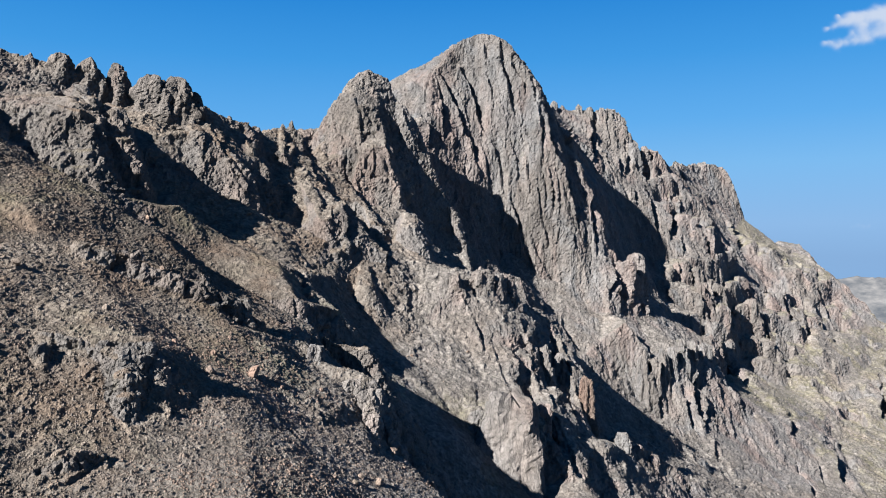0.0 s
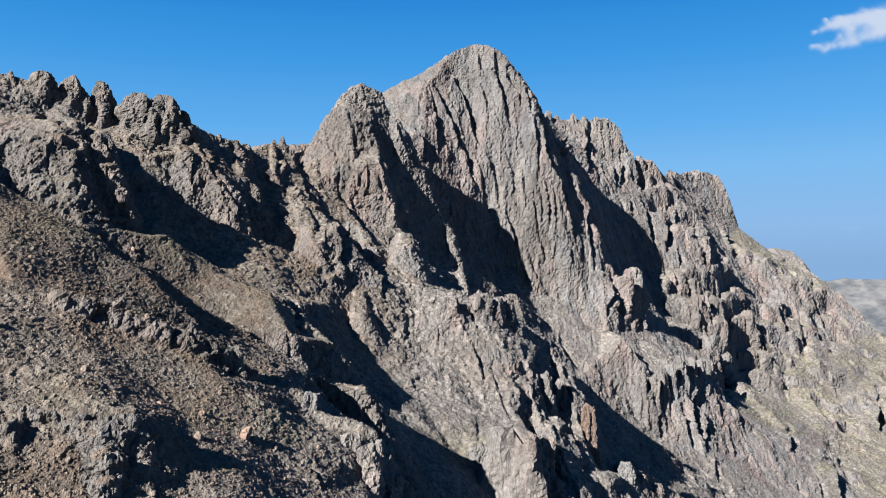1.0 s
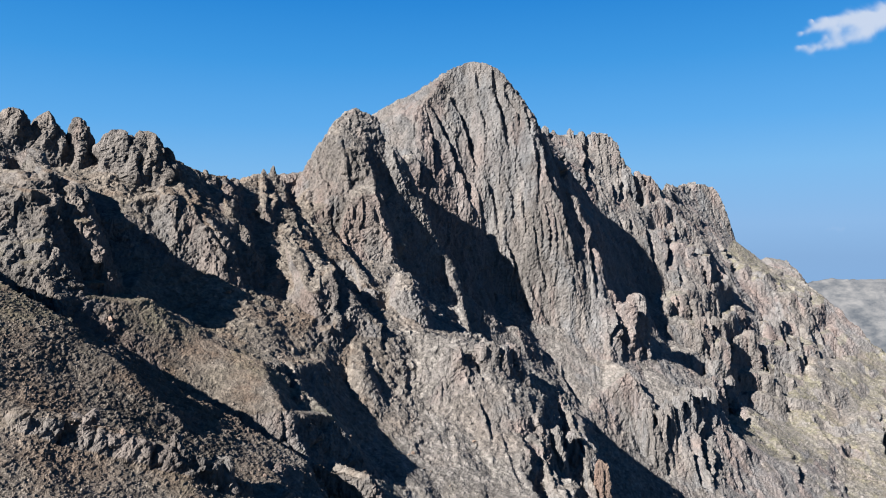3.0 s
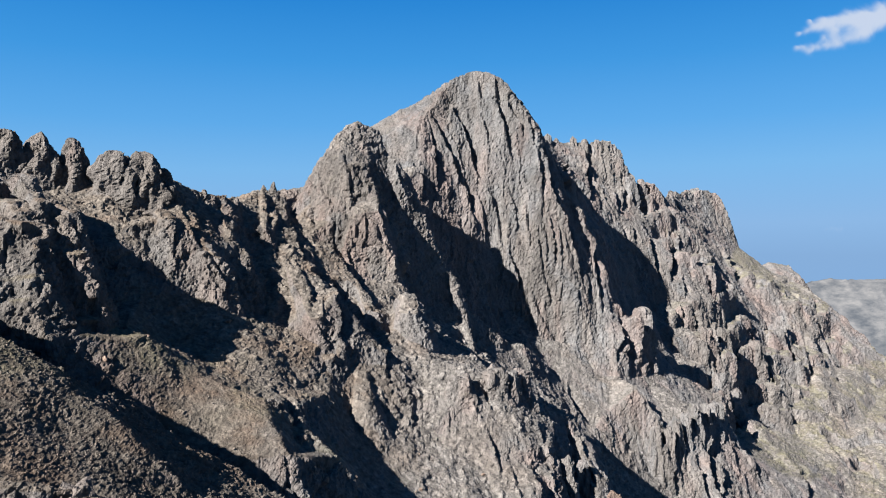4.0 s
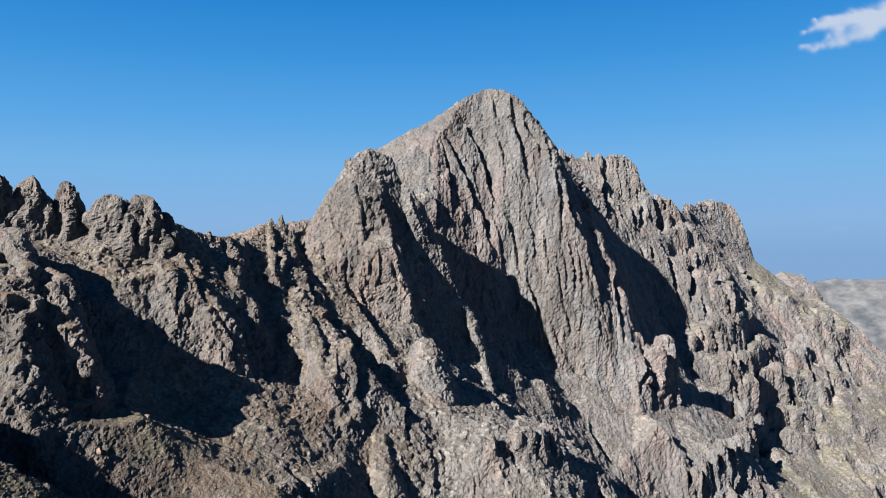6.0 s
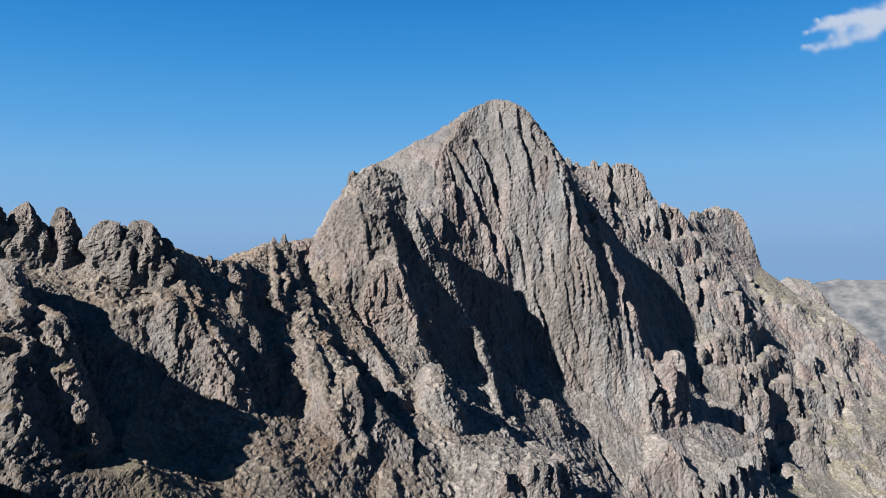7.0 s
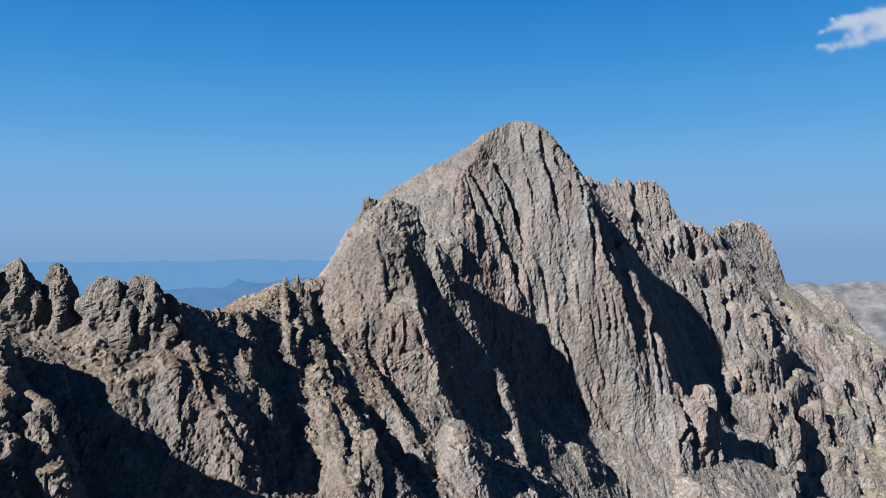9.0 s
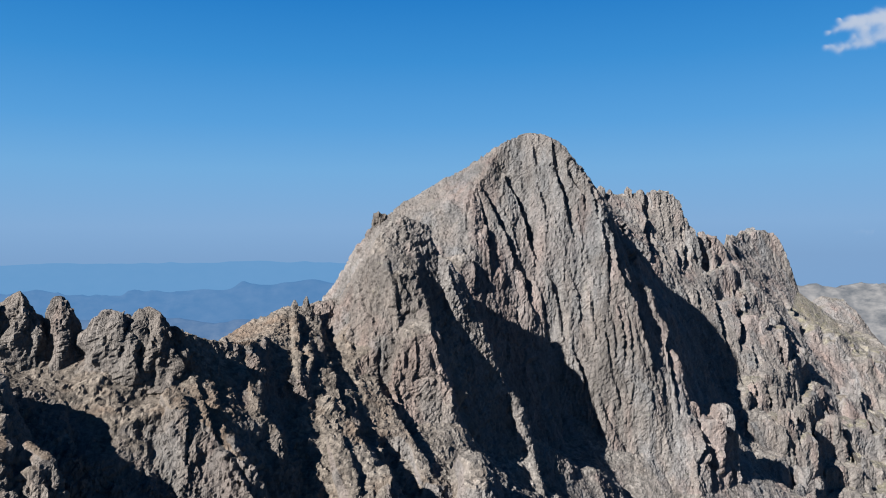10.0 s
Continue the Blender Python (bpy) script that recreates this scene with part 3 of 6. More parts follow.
def cells(p, seed=0):
    """For each point the number of its block, 0 to 1, and how far it lies from the joint with the next."""
    f = np.floor(p - 0.5).astype(np.int64)
    best = np.full(len(p), 9.0, dtype=np.float32)
    second = np.full(len(p), 9.0, dtype=np.float32)
    value = np.zeros(len(p), dtype=np.float32)
    L = LATTICE
    for a in (0, 1):
        for b in (0, 1):
            for c in (0, 1):
                i, j, k = (f[:, 0] + a + 7 * seed) & 63, (f[:, 1] + b + 3 * seed) & 63, (f[:, 2] + c) & 63
                r1, r2, r3 = L[i, j, k], L[j, k, i], L[k, i, j]
                d = (p[:, 0] - f[:, 0] - a - 0.5 - 0.38 * r1) ** 2 + (p[:, 1] - f[:, 1] - b - 0.5 - 0.38 * r2) ** 2 + (p[:, 2] - f[:, 2] - c - 0.5 - 0.38 * r3) ** 2
                d = d.astype(np.float32)
                nearer = d < best
                second = np.where(nearer, best, np.minimum(second, d))
                value = np.where(nearer, L[(i + 11) & 63, j, k], value)
                best = np.where(nearer, d, best)
    return value, np.sqrt(second) - np.sqrt(best)


def crags(weight, step, block, seed):
    """Breaks a slope into rock steps and ledges, block by block."""
    global NEAR
    gx, gy = np.meshgrid(NX0 + NSTEP * np.arange(NNX), NY0 + NSTEP * np.arange(NNY), indexing="ij")
    w = np.clip(weight(gx, gy), 0, 1)
    on = w > 0.01
    p = np.stack([gx[on], gy[on], np.full(on.sum(), 3.7 * seed)], 1)
    p2 = p + 0.35 * block * np.stack([vnoise(p / block, 61 + seed), vnoise(p / block, 62 + seed), 0 * p[:, 0]], 1)
    v, e = cells(p2 * np.array([1, 0.6, 1]) / block, seed)
    w_on = w[on] * np.clip(0.55 + 1.9 * vnoise(p / (2.3 * block), 66 + seed), 0.12, 1)
    off = step * (0.55 * v + 0.45 * vnoise(p / (3.1 * block), 63 + seed))
    level = (NEAR[on] + off) / step
    f = level - np.floor(level)
    NEAR[on] += w_on * (step * (np.clip((f - 0.5) / 0.30 + 0.5, 0, 1) - f) - 0.10 * step * np.exp(-e / 0.10))


crags(lambda x, y: 0.9 * np.clip((x - 100) / 20, 0, 1) * np.clip((y - 300) / 30, 0, 1) * np.clip((570 - y) / 50, 0.35, 1), 16.0, 11.0, 1)
crags(lambda x, y: 0.22 * np.clip((x + 16) / 12, 0, 1) * np.clip((48 - x) / 10, 0, 1) * np.clip((y - 138) / 12, 0, 1) * np.clip((250 - y) / 16, 0, 1), 8.0, 6.0, 2)
crags(lambda x, y: 0.25 * np.clip((x - 34) / 8, 0, 1) * np.clip((104 - x) / 8, 0, 1) * np.clip((y - 236) / 10, 0, 1) * np.clip((305 - y) / 8, 0, 1), 9.0, 7.0, 3)
crags(lambda x, y: 0.2 * np.clip((12 - x) / 6, 0, 1) * np.clip((x + 46) / 8, 0, 1) * np.clip((y - 296) / 6, 0, 1) * np.clip((332 - y) / 5, 0, 1), 6.0, 5.0, 4)
crags(lambda x, y: 0.3 * np.clip((-57 - x) / 5, 0, 1) * np.clip((y - 128) / 6, 0, 1) * np.clip((178 - y) / 8, 0, 1), 3.5, 4.0, 5)


# ---- corners, clefts and fins of the rock ----
BREAKS = []


def edge(width, deep, *pts):
    """A corner of the rock, from its top down: the near side stands out, the far side falls back."""
    BREAKS.append(("edge", width, deep, pts))


def cleft(width, deep, *pts):
    """An open crack or the underside of a ledge."""
    BREAKS.append(("cleft", width, deep, pts))


def fin(width, high, *pts):
    """A narrow rib that stands out of the rock."""
    BREAKS.append(("fin", width, high, pts))


edge(3.6, 3.8, (6.5, 326.2, 180.6), (9.0, 324.1, 174.7), (11.5, 323.1, 170.6), (13.1, 321.0, 163.8), (14.1, 317.7, 158.0), (15.5, 316.8, 154.3))
edge(3.5, 3.7, (-4.1, 319.6, 177.4), (-0.3, 317.4, 173.6), (2.1, 314.9, 167.2), (5.1, 313.0, 160.6), (6.3, 311.5, 156.2), (8.6, 309.5, 149.8), (11.3, 310.0, 145.2), (13.1, 306.2, 138.2), (13.9, 304.7, 134.0))
edge(2.3, 2.7, (-2.2, 313.1, 168.0), (-1.1, 308.7, 161.1), (-0.4, 302.5, 153.2), (0.1, 300.9, 148.0))
edge(3.1, 3.4, (24.6, 330.4, 189.6), (24.7, 327.3, 183.4), (25.8, 325.1, 177.5), (27.5, 323.4, 171.7), (27.9, 321.4, 166.0), (29.0, 320.7, 160.9))
edge(1.9, 1.5, (17.6, 331.5, 191.7), (18.4, 330.4, 187.4), (18.3, 327.8, 182.4))
edge(1.8, 1.5, (18.5, 325.3, 176.4), (20.2, 322.4, 170.5), (20.4, 320.6, 166.3))
edge(1.8, 2.0, (29.3, 328.4, 185.2), (29.7, 326.5, 179.9), (33.9, 325.4, 174.2), (34.8, 324.3, 168.6))
edge(1.8, 2.0, (36.4, 327.2, 179.0), (38.0, 324.8, 170.8), (38.6, 323.4, 166.2))
edge(3.0, 4.8, (42.6, 331.3, 170.7), (42.9, 326.9, 162.3), (43.7, 323.0, 155.2), (43.9, 319.3, 147.3), (45.5, 318.0, 141.8), (48.7, 318.2, 136.4), (50.0, 316.3, 131.0), (52.0, 315.5, 125.7), (52.7, 313.3, 121.4))
edge(3.0, 2.9, (39.8, 321.3, 161.6), (40.4, 319.2, 152.7), (40.3, 315.9, 145.5))
edge(1.7, 1.4, (33.9, 312.5, 138.4), (34.3, 310.7, 132.0))
edge(2.3, 1.8, (23.0, 312.4, 139.5), (23.4, 309.2, 131.0), (23.8, 307.8, 126.8))
edge(1.7, 1.4, (37.7, 310.0, 130.9), (38.2, 307.0, 122.6), (38.8, 305.1, 114.4))
edge(1.7, 1.4, (43.0, 312.6, 135.2), (44.0, 310.4, 126.7), (43.4, 307.3, 118.4))
edge(1.7, 1.1, (40.7, 311.8, 133.1), (41.0, 308.9, 124.7), (40.5, 306.5, 118.5))
edge(1.7, 1.1, (46.0, 315.1, 135.3), (46.5, 311.4, 126.7), (46.3, 308.4, 119.4))
edge(1.7, 1.8, (46.3, 306.5, 114.3), (51.5, 307.0, 109.1), (52.0, 304.5, 104.1))
edge(1.8, 2.4, (56.6, 314.0, 113.6), (56.9, 312.6, 109.8), (56.2, 309.7, 105.8))
edge(1.7, 2.3, (26.8, 307.1, 122.7), (28.7, 305.7, 117.6), (29.9, 304.8, 112.5), (29.0, 304.1, 109.5))
edge(1.7, 1.4, (34.5, 303.8, 108.4), (36.4, 303.5, 102.3), (39.3, 303.1, 96.2))
edge(1.7, 1.4, (38.8, 305.1, 114.4), (40.8, 304.9, 108.3), (41.7, 304.4, 102.2))
edge(1.7, 1.3, (30.9, 303.7, 105.4), (32.2, 302.9, 100.4), (34.3, 299.4, 93.6))
edge(3.0, 4.9, (59.8, 331.2, 134.7), (62.9, 331.4, 128.0), (62.2, 324.7, 120.2), (62.2, 319.5, 113.8), (62.2, 314.5, 107.6), (61.5, 310.0, 102.0))
edge(2.7, 3.2, (71.3, 360.8, 135.8), (71.0, 349.9, 129.4), (73.3, 349.7, 123.4), (73.8, 347.1, 118.7))
edge(1.8, 1.4, (-13.5, 261.4, 150.6), (-12.5, 260.2, 146.2), (-11.3, 259.5, 142.7))
edge(2.2, 3.5, (-7.9, 297.7, 153.7), (-6.0, 295.1, 148.5), (-5.4, 292.0, 143.4))
edge(1.1, 0.9, (-5.7, 312.4, 172.1), (-6.8, 308.7, 167.3), (-7.2, 305.0, 161.7))
edge(1.7, 1.4, (20.3, 312.3, 144.7), (22.4, 312.5, 139.5), (23.0, 311.4, 135.3))
edge(1.7, 1.1, (27.9, 314.7, 145.9), (29.8, 313.2, 139.5), (29.9, 311.2, 133.1))
edge(1.6, 1.3, (7.4, 300.7, 134.9), (9.3, 299.9, 128.9), (10.8, 299.3, 123.8))
edge(2.2, 1.7, (-27.7, 248.5, 149.2), (-26.5, 245.9, 145.7), (-26.1, 244.5, 141.5), (-25.8, 243.8, 139.1))
edge(1.7, 0.9, (-26.0, 247.0, 149.0), (-24.4, 247.0, 144.9), (-23.1, 246.8, 142.8))
edge(1.2, 0.7, (-18.6, 259.8, 149.6), (-17.5, 257.8, 143.4))
edge(3.2, 1.2, (-19.6, 240.5, 132.9), (-18.3, 239.2, 129.4), (-17.2, 239.0, 126.3), (-14.9, 238.7, 124.7), (-13.4, 237.0, 120.9))
edge(1.6, 0.6, (-22.6, 239.0, 132.1), (-23.8, 237.9, 129.4), (-24.3, 236.7, 126.3))
cleft(0.8, 0.6, (-28.0, 237.9, 124.8), (-22.5, 236.0, 124.8), (-16.5, 238.3, 124.3))
cleft(0.7, 0.5, (-27.6, 226.6, 120.4), (-22.5, 235.6, 120.5), (-14.9, 237.1, 119.6))
cleft(0.6, 0.3, (-27.9, 236.6, 122.5), (-21.0, 236.3, 122.6), (-14.9, 237.7, 121.9))
cleft(0.9, 0.4, (-36.5, 251.4, 147.9), (-33.7, 248.2, 145.1), (-31.8, 246.0, 141.7))
cleft(0.8, 0.3, (-39.4, 248.8, 141.1), (-36.0, 247.4, 141.8), (-31.1, 247.1, 144.2))
cleft(0.8, 0.3, (-33.0, 249.6, 149.3), (-29.6, 247.6, 146.6), (-28.7, 245.4, 142.4))
fin(2.9, 1.4, (-6.7, 261.4, 134.2), (-5.1, 261.2, 129.9), (-2.9, 262.2, 124.7), (-0.3, 262.3, 119.6), (3.0, 260.9, 113.6), (4.9, 258.4, 108.6), (5.3, 257.4, 104.4))
edge(2.5, 1.4, (-5.0, 262.4, 132.5), (-2.8, 265.9, 128.3), (0.5, 289.1, 122.9))
fin(2.3, 0.9, (-11.3, 249.3, 122.3), (-8.8, 255.2, 124.8))
edge(3.6, 4.6, (53.3, 373.8, 174.7), (55.9, 374.1, 169.6), (64.5, 401.6, 166.4), (55.4, 347.4, 153.1), (61.8, 375.2, 146.6), (61.1, 375.7, 141.5))
edge(5.7, 6.2, (82.2, 432.9, 175.9), (81.2, 424.4, 166.0), (78.1, 410.8, 157.4), (78.4, 405.9, 154.2))
edge(4.1, 3.2, (85.4, 430.0, 168.0), (86.0, 422.7, 159.9))
edge(5.0, 4.3, (93.1, 431.2, 160.7), (96.1, 427.9, 154.4), (96.0, 419.8, 146.6))
edge(3.2, 2.1, (88.8, 419.9, 155.3), (89.7, 412.2, 147.6))
edge(6.1, 6.7, (107.6, 443.2, 169.4), (110.4, 444.5, 164.9), (110.9, 440.9, 156.9), (114.0, 441.5, 149.3), (113.1, 435.2, 144.4))
edge(3.4, 3.2, (102.2, 436.9, 164.2), (103.0, 434.7, 154.9), (99.5, 423.1, 145.3))
edge(3.4, 2.2, (107.6, 437.0, 155.1), (109.1, 435.0, 147.4))
edge(3.6, 3.4, (127.6, 451.5, 162.4), (129.4, 453.5, 154.7), (131.8, 453.2, 149.9), (132.4, 447.7, 141.8), (134.9, 448.8, 137.2))
edge(6.2, 5.3, (165.5, 519.6, 150.3), (166.2, 509.5, 142.6), (169.0, 507.3, 138.2))
edge(5.4, 5.6, (183.2, 537.6, 143.7), (182.6, 532.2, 137.8))
edge(4.4, 4.5, (133.8, 442.8, 133.9), (133.7, 436.3, 126.1))
edge(3.2, 3.1, (101.9, 417.1, 137.7), (101.9, 410.2, 130.4))
edge(4.9, 6.3, (110.7, 425.4, 136.5), (110.9, 418.4, 129.0), (110.6, 411.2, 121.8), (111.2, 404.2, 113.5))
edge(5.0, 6.4, (124.8, 426.1, 124.6), (122.7, 417.3, 117.4), (120.2, 410.1, 111.9))
edge(3.2, 2.0, (93.2, 409.4, 138.9), (97.3, 407.2, 130.4))
edge(7.4, 9.5, (196.9, 532.5, 122.8), (191.5, 514.6, 115.6), (191.6, 506.3, 112.1))
edge(3.5, 3.4, (147.2, 448.2, 123.0), (141.1, 427.8, 118.6))
edge(5.3, 5.6, (155.7, 448.3, 118.3), (148.1, 424.3, 109.8))
edge(7.3, 9.3, (158.5, 445.4, 110.6), (162.4, 447.3, 102.7), (167.8, 449.2, 96.3))
edge(4.2, 3.2, (146.3, 424.3, 106.8), (143.1, 412.1, 97.4))
edge(4.0, 4.2, (126.1, 410.6, 109.0), (125.3, 404.6, 103.6))
edge(3.1, 3.9, (114.5, 396.0, 98.7), (113.4, 382.3, 90.4))
edge(3.1, 4.0, (124.9, 393.4, 93.3), (126.4, 392.7, 86.6))
edge(2.3, 3.0, (119.0, 392.3, 97.5), (118.9, 389.1, 91.1))
edge(2.9, 3.7, (102.8, 372.5, 87.6), (104.6, 368.1, 81.7), (104.4, 363.8, 79.7))
edge(2.3, 3.8, (67.3, 312.1, 97.2), (66.6, 307.3, 91.4), (64.7, 302.9, 85.8))
edge(4.7, 5.7, (69.7, 311.0, 93.5), (69.7, 308.2, 87.1), (69.8, 306.4, 84.3))
edge(3.0, 3.9, (126.5, 375.4, 80.6), (127.2, 374.5, 75.5), (128.3, 374.9, 70.3))
edge(2.3, 2.9, (131.5, 381.3, 81.1), (132.4, 378.5, 72.3))
edge(6.3, 9.1, (138.7, 389.4, 81.4), (139.7, 388.7, 73.5), (140.4, 386.7, 68.4))
edge(5.2, 6.7, (169.2, 416.8, 69.4), (172.6, 418.0, 60.5), (173.0, 414.1, 55.4))
edge(4.5, 4.6, (167.5, 437.8, 87.9), (172.1, 439.2, 81.6))
edge(6.8, 8.7, (202.2, 465.2, 78.8), (200.7, 457.5, 73.2), (200.6, 452.2, 67.5))
edge(3.5, 3.4, (173.3, 440.6, 76.9), (166.7, 415.8, 72.4))
edge(2.9, 4.7, (73.3, 278.8, 62.5), (75.2, 282.4, 55.9), (76.9, 279.8, 50.2), (77.4, 277.3, 44.6))
edge(3.0, 4.8, (78.8, 281.8, 62.1), (81.6, 284.7, 56.6), (82.3, 284.1, 51.5))
edge(3.8, 6.1, (97.8, 302.5, 61.1), (98.2, 301.2, 55.1), (94.4, 294.1, 49.8))
edge(3.7, 5.9, (92.5, 294.8, 55.0), (93.2, 292.3, 50.1), (92.6, 286.7, 44.8), (94.2, 283.9, 40.2))
edge(3.0, 3.9, (88.2, 287.8, 50.9), (88.6, 282.7, 43.5), (90.1, 279.0, 38.2))
edge(2.6, 4.2, (103.4, 311.3, 62.7), (105.2, 311.6, 57.0))
edge(3.1, 5.0, (98.4, 299.8, 51.0), (98.7, 292.3, 43.7), (97.5, 287.7, 40.4))
edge(6.6, 8.5, (138.9, 388.3, 76.1), (138.7, 384.0, 65.1), (146.1, 389.0, 56.2))
edge(6.2, 5.9, (127.3, 353.9, 57.6), (129.7, 355.7, 49.6), (138.0, 367.4, 44.8))
edge(4.0, 5.4, (115.0, 312.3, 46.7), (118.3, 309.1, 40.5))
edge(2.6, 3.2, (107.9, 310.2, 51.6), (108.8, 304.7, 45.8))
edge(4.4, 4.7, (151.5, 341.0, 30.7), (142.5, 318.0, 29.5))
edge(5.8, 6.5, (166.2, 330.7, 17.1), (155.3, 307.0, 14.2), (155.6, 303.3, 11.9))
edge(5.7, 6.1, (237.6, 423.4, 27.7), (220.4, 390.4, 22.0))
edge(7.7, 5.7, (240.0, 498.2, 80.2), (243.4, 494.2, 67.7))
edge(4.0, 3.0, (124.5, 374.7, 81.0), (125.5, 373.7, 70.2))
edge(3.3, 4.2, (135.0, 296.7, 19.2), (134.7, 287.0, 15.6), (132.2, 277.3, 14.4))
edge(2.8, 2.7, (148.2, 308.4, 18.3), (145.3, 297.9, 14.6))
edge(2.4, 2.9, (96.7, 276.5, 33.7), (94.6, 269.0, 30.7))
edge(3.7, 3.6, (230.3, 407.8, 27.4), (220.4, 390.4, 22.0))
edge(2.8, 1.4, (15.7, 197.6, 94.8), (18.2, 197.6, 91.6), (21.8, 208.0, 87.0), (24.6, 212.6, 85.4))
edge(2.4, 1.3, (2.1, 185.3, 94.7), (2.7, 185.0, 93.0), (4.1, 185.4, 91.2), (5.2, 184.9, 89.3))
edge(2.1, 1.0, (6.9, 190.1, 92.6), (8.1, 187.9, 90.0))
edge(1.7, 0.7, (14.5, 192.8, 93.2), (15.9, 194.5, 88.5))
edge(3.2, 2.7, (43.7, 284.9, 76.2), (43.4, 279.0, 72.6), (45.4, 275.3, 68.8), (49.8, 274.5, 66.1))
edge(2.1, 2.0, (35.9, 289.2, 85.1), (36.1, 279.1, 81.0))
edge(1.6, 1.2, (7.3, 182.5, 85.4), (8.2, 180.3, 83.1), (8.9, 177.1, 80.1))
edge(2.3, 1.4, (30.3, 207.6, 79.7), (31.4, 203.6, 76.7), (31.1, 199.3, 75.3))
edge(1.3, 0.7, (19.5, 190.3, 83.4), (19.7, 186.8, 81.6))
edge(1.2, 0.6, (-8.1, 182.4, 89.7), (-7.3, 180.4, 87.8))
edge(2.2, 1.2, (-3.2, 251.1, 106.6), (-1.8, 243.5, 102.4), (-0.7, 228.2, 100.2))
edge(1.6, 0.35, (8.5, 182.7, 85.4), (9.2, 178.2, 81.2), (9.1, 169.6, 76.0))
edge(2.0, 0.6, (11.3, 180.2, 81.0), (12.5, 170.6, 75.8), (13.7, 162.3, 72.3))
edge(2.4, 1.2, (15.8, 179.4, 78.5), (16.3, 170.7, 73.3), (15.0, 170.3, 70.3))
edge(1.8, 1.4, (19.5, 183.8, 78.0), (20.8, 177.9, 73.5), (21.0, 168.4, 71.2))
edge(2.5, 2.3, (27.9, 206.0, 78.3), (28.3, 193.2, 74.0), (30.3, 192.8, 72.0))
edge(1.8, 1.0, (23.1, 185.2, 75.1), (22.5, 170.9, 70.8), (23.5, 164.5, 68.3))
edge(2.6, 2.0, (28.9, 171.7, 70.7), (28.7, 170.6, 64.7), (29.6, 165.3, 61.0))
edge(1.7, 1.0, (24.1, 161.1, 64.3), (25.3, 157.3, 60.6))
edge(2.0, 1.2, (20.3, 158.5, 68.3), (20.1, 152.5, 62.9), (20.5, 151.6, 60.4))
edge(0.8, 0.3, (12.5, 148.4, 72.5), (12.7, 144.8, 64.8))
edge(0.8, 0.3, (14.8, 149.3, 71.8), (14.8, 144.3, 63.8))
edge(0.8, 0.3, (16.6, 148.0, 71.5), (17.1, 144.9, 64.7))
edge(0.7, 0.3, (10.2, 146.6, 70.7), (10.6, 145.2, 63.6))
edge(1.7, 1.3, (28.3, 158.2, 59.8), (30.2, 159.3, 55.5))
edge(2.0, 1.0, (-66.1, 147.5, 129.4), (-64.6, 146.9, 126.3), (-63.2, 143.1, 122.9), (-61.4, 142.8, 119.5))
edge(1.7, 1.0, (-62.4, 149.3, 127.3), (-61.0, 148.0, 125.0), (-60.1, 148.5, 123.5))
edge(2.3, 1.5, (-72.0, 175.0, 129.6), (-68.7, 170.2, 125.8), (-67.1, 168.2, 122.7), (-64.7, 166.5, 120.5))
cleft(1.2, 0.6, (-56.7, 178.4, 128.9), (-58.2, 178.0, 127.5), (-59.6, 177.9, 125.8))
cleft(1.2, 0.6, (-59.2, 176.7, 124.7), (-58.7, 173.9, 122.6), (-57.2, 172.8, 119.9))
edge(2.0, 1.3, (-56.3, 188.0, 130.6), (-53.2, 183.3, 127.6), (-51.1, 179.8, 124.7), (-49.8, 179.0, 123.0))
edge(2.3, 1.2, (-51.6, 179.6, 124.1), (-48.4, 177.7, 122.5), (-46.0, 176.9, 119.2), (-44.2, 176.0, 115.9), (-43.6, 174.4, 112.8))
edge(1.2, 0.6, (-53.2, 176.8, 122.5), (-52.1, 175.6, 119.8))
edge(1.2, 0.6, (-46.7, 175.6, 117.1), (-44.7, 174.8, 114.4), (-44.2, 174.0, 112.8))
edge(2.6, 1.3, (-63.8, 188.0, 141.2), (-62.0, 187.8, 138.2), (-59.9, 188.3, 135.3), (-59.6, 189.9, 133.1))
fin(2.2, 1.4, (-54.7, 203.8, 132.5), (-52.2, 201.5, 129.9), (-49.1, 196.4, 126.6), (-46.9, 193.1, 124.1))
edge(2.3, 1.8, (-54.1, 206.4, 134.0), (-50.9, 202.7, 129.9), (-48.7, 200.9, 126.0))
edge(2.6, 1.7, (-45.4, 201.7, 122.2), (-42.8, 194.2, 118.6))
edge(2.4, 1.5, (-52.5, 210.2, 134.9), (-50.6, 207.9, 132.1), (-49.0, 209.4, 129.5))
fin(1.2, 0.9, (-44.1, 184.9, 116.0), (-42.9, 184.6, 113.2), (-42.0, 183.1, 111.6))
edge(2.2, 1.7, (-42.2, 199.3, 117.8), (-40.6, 195.3, 114.9))
edge(2.0, 1.2, (-46.9, 225.4, 134.3), (-44.5, 218.4, 130.4))
edge(2.0, 1.5, (-42.8, 222.9, 137.0), (-43.2, 223.1, 132.0), (-42.2, 223.2, 129.1))
edge(2.5, 1.6, (-43.9, 241.8, 135.1), (-41.3, 232.5, 129.4), (-37.3, 219.0, 124.8), (-34.4, 212.9, 120.7))
edge(2.9, 2.2, (-26.4, 190.6, 116.2), (-24.3, 192.5, 113.1), (-23.8, 190.4, 109.0), (-23.1, 186.3, 105.3), (-22.1, 183.8, 102.7))
edge(1.7, 0.6, (-31.1, 198.3, 114.6), (-29.7, 186.5, 110.6))
edge(1.2, 0.6, (-27.5, 194.7, 111.1), (-26.7, 184.4, 108.4))
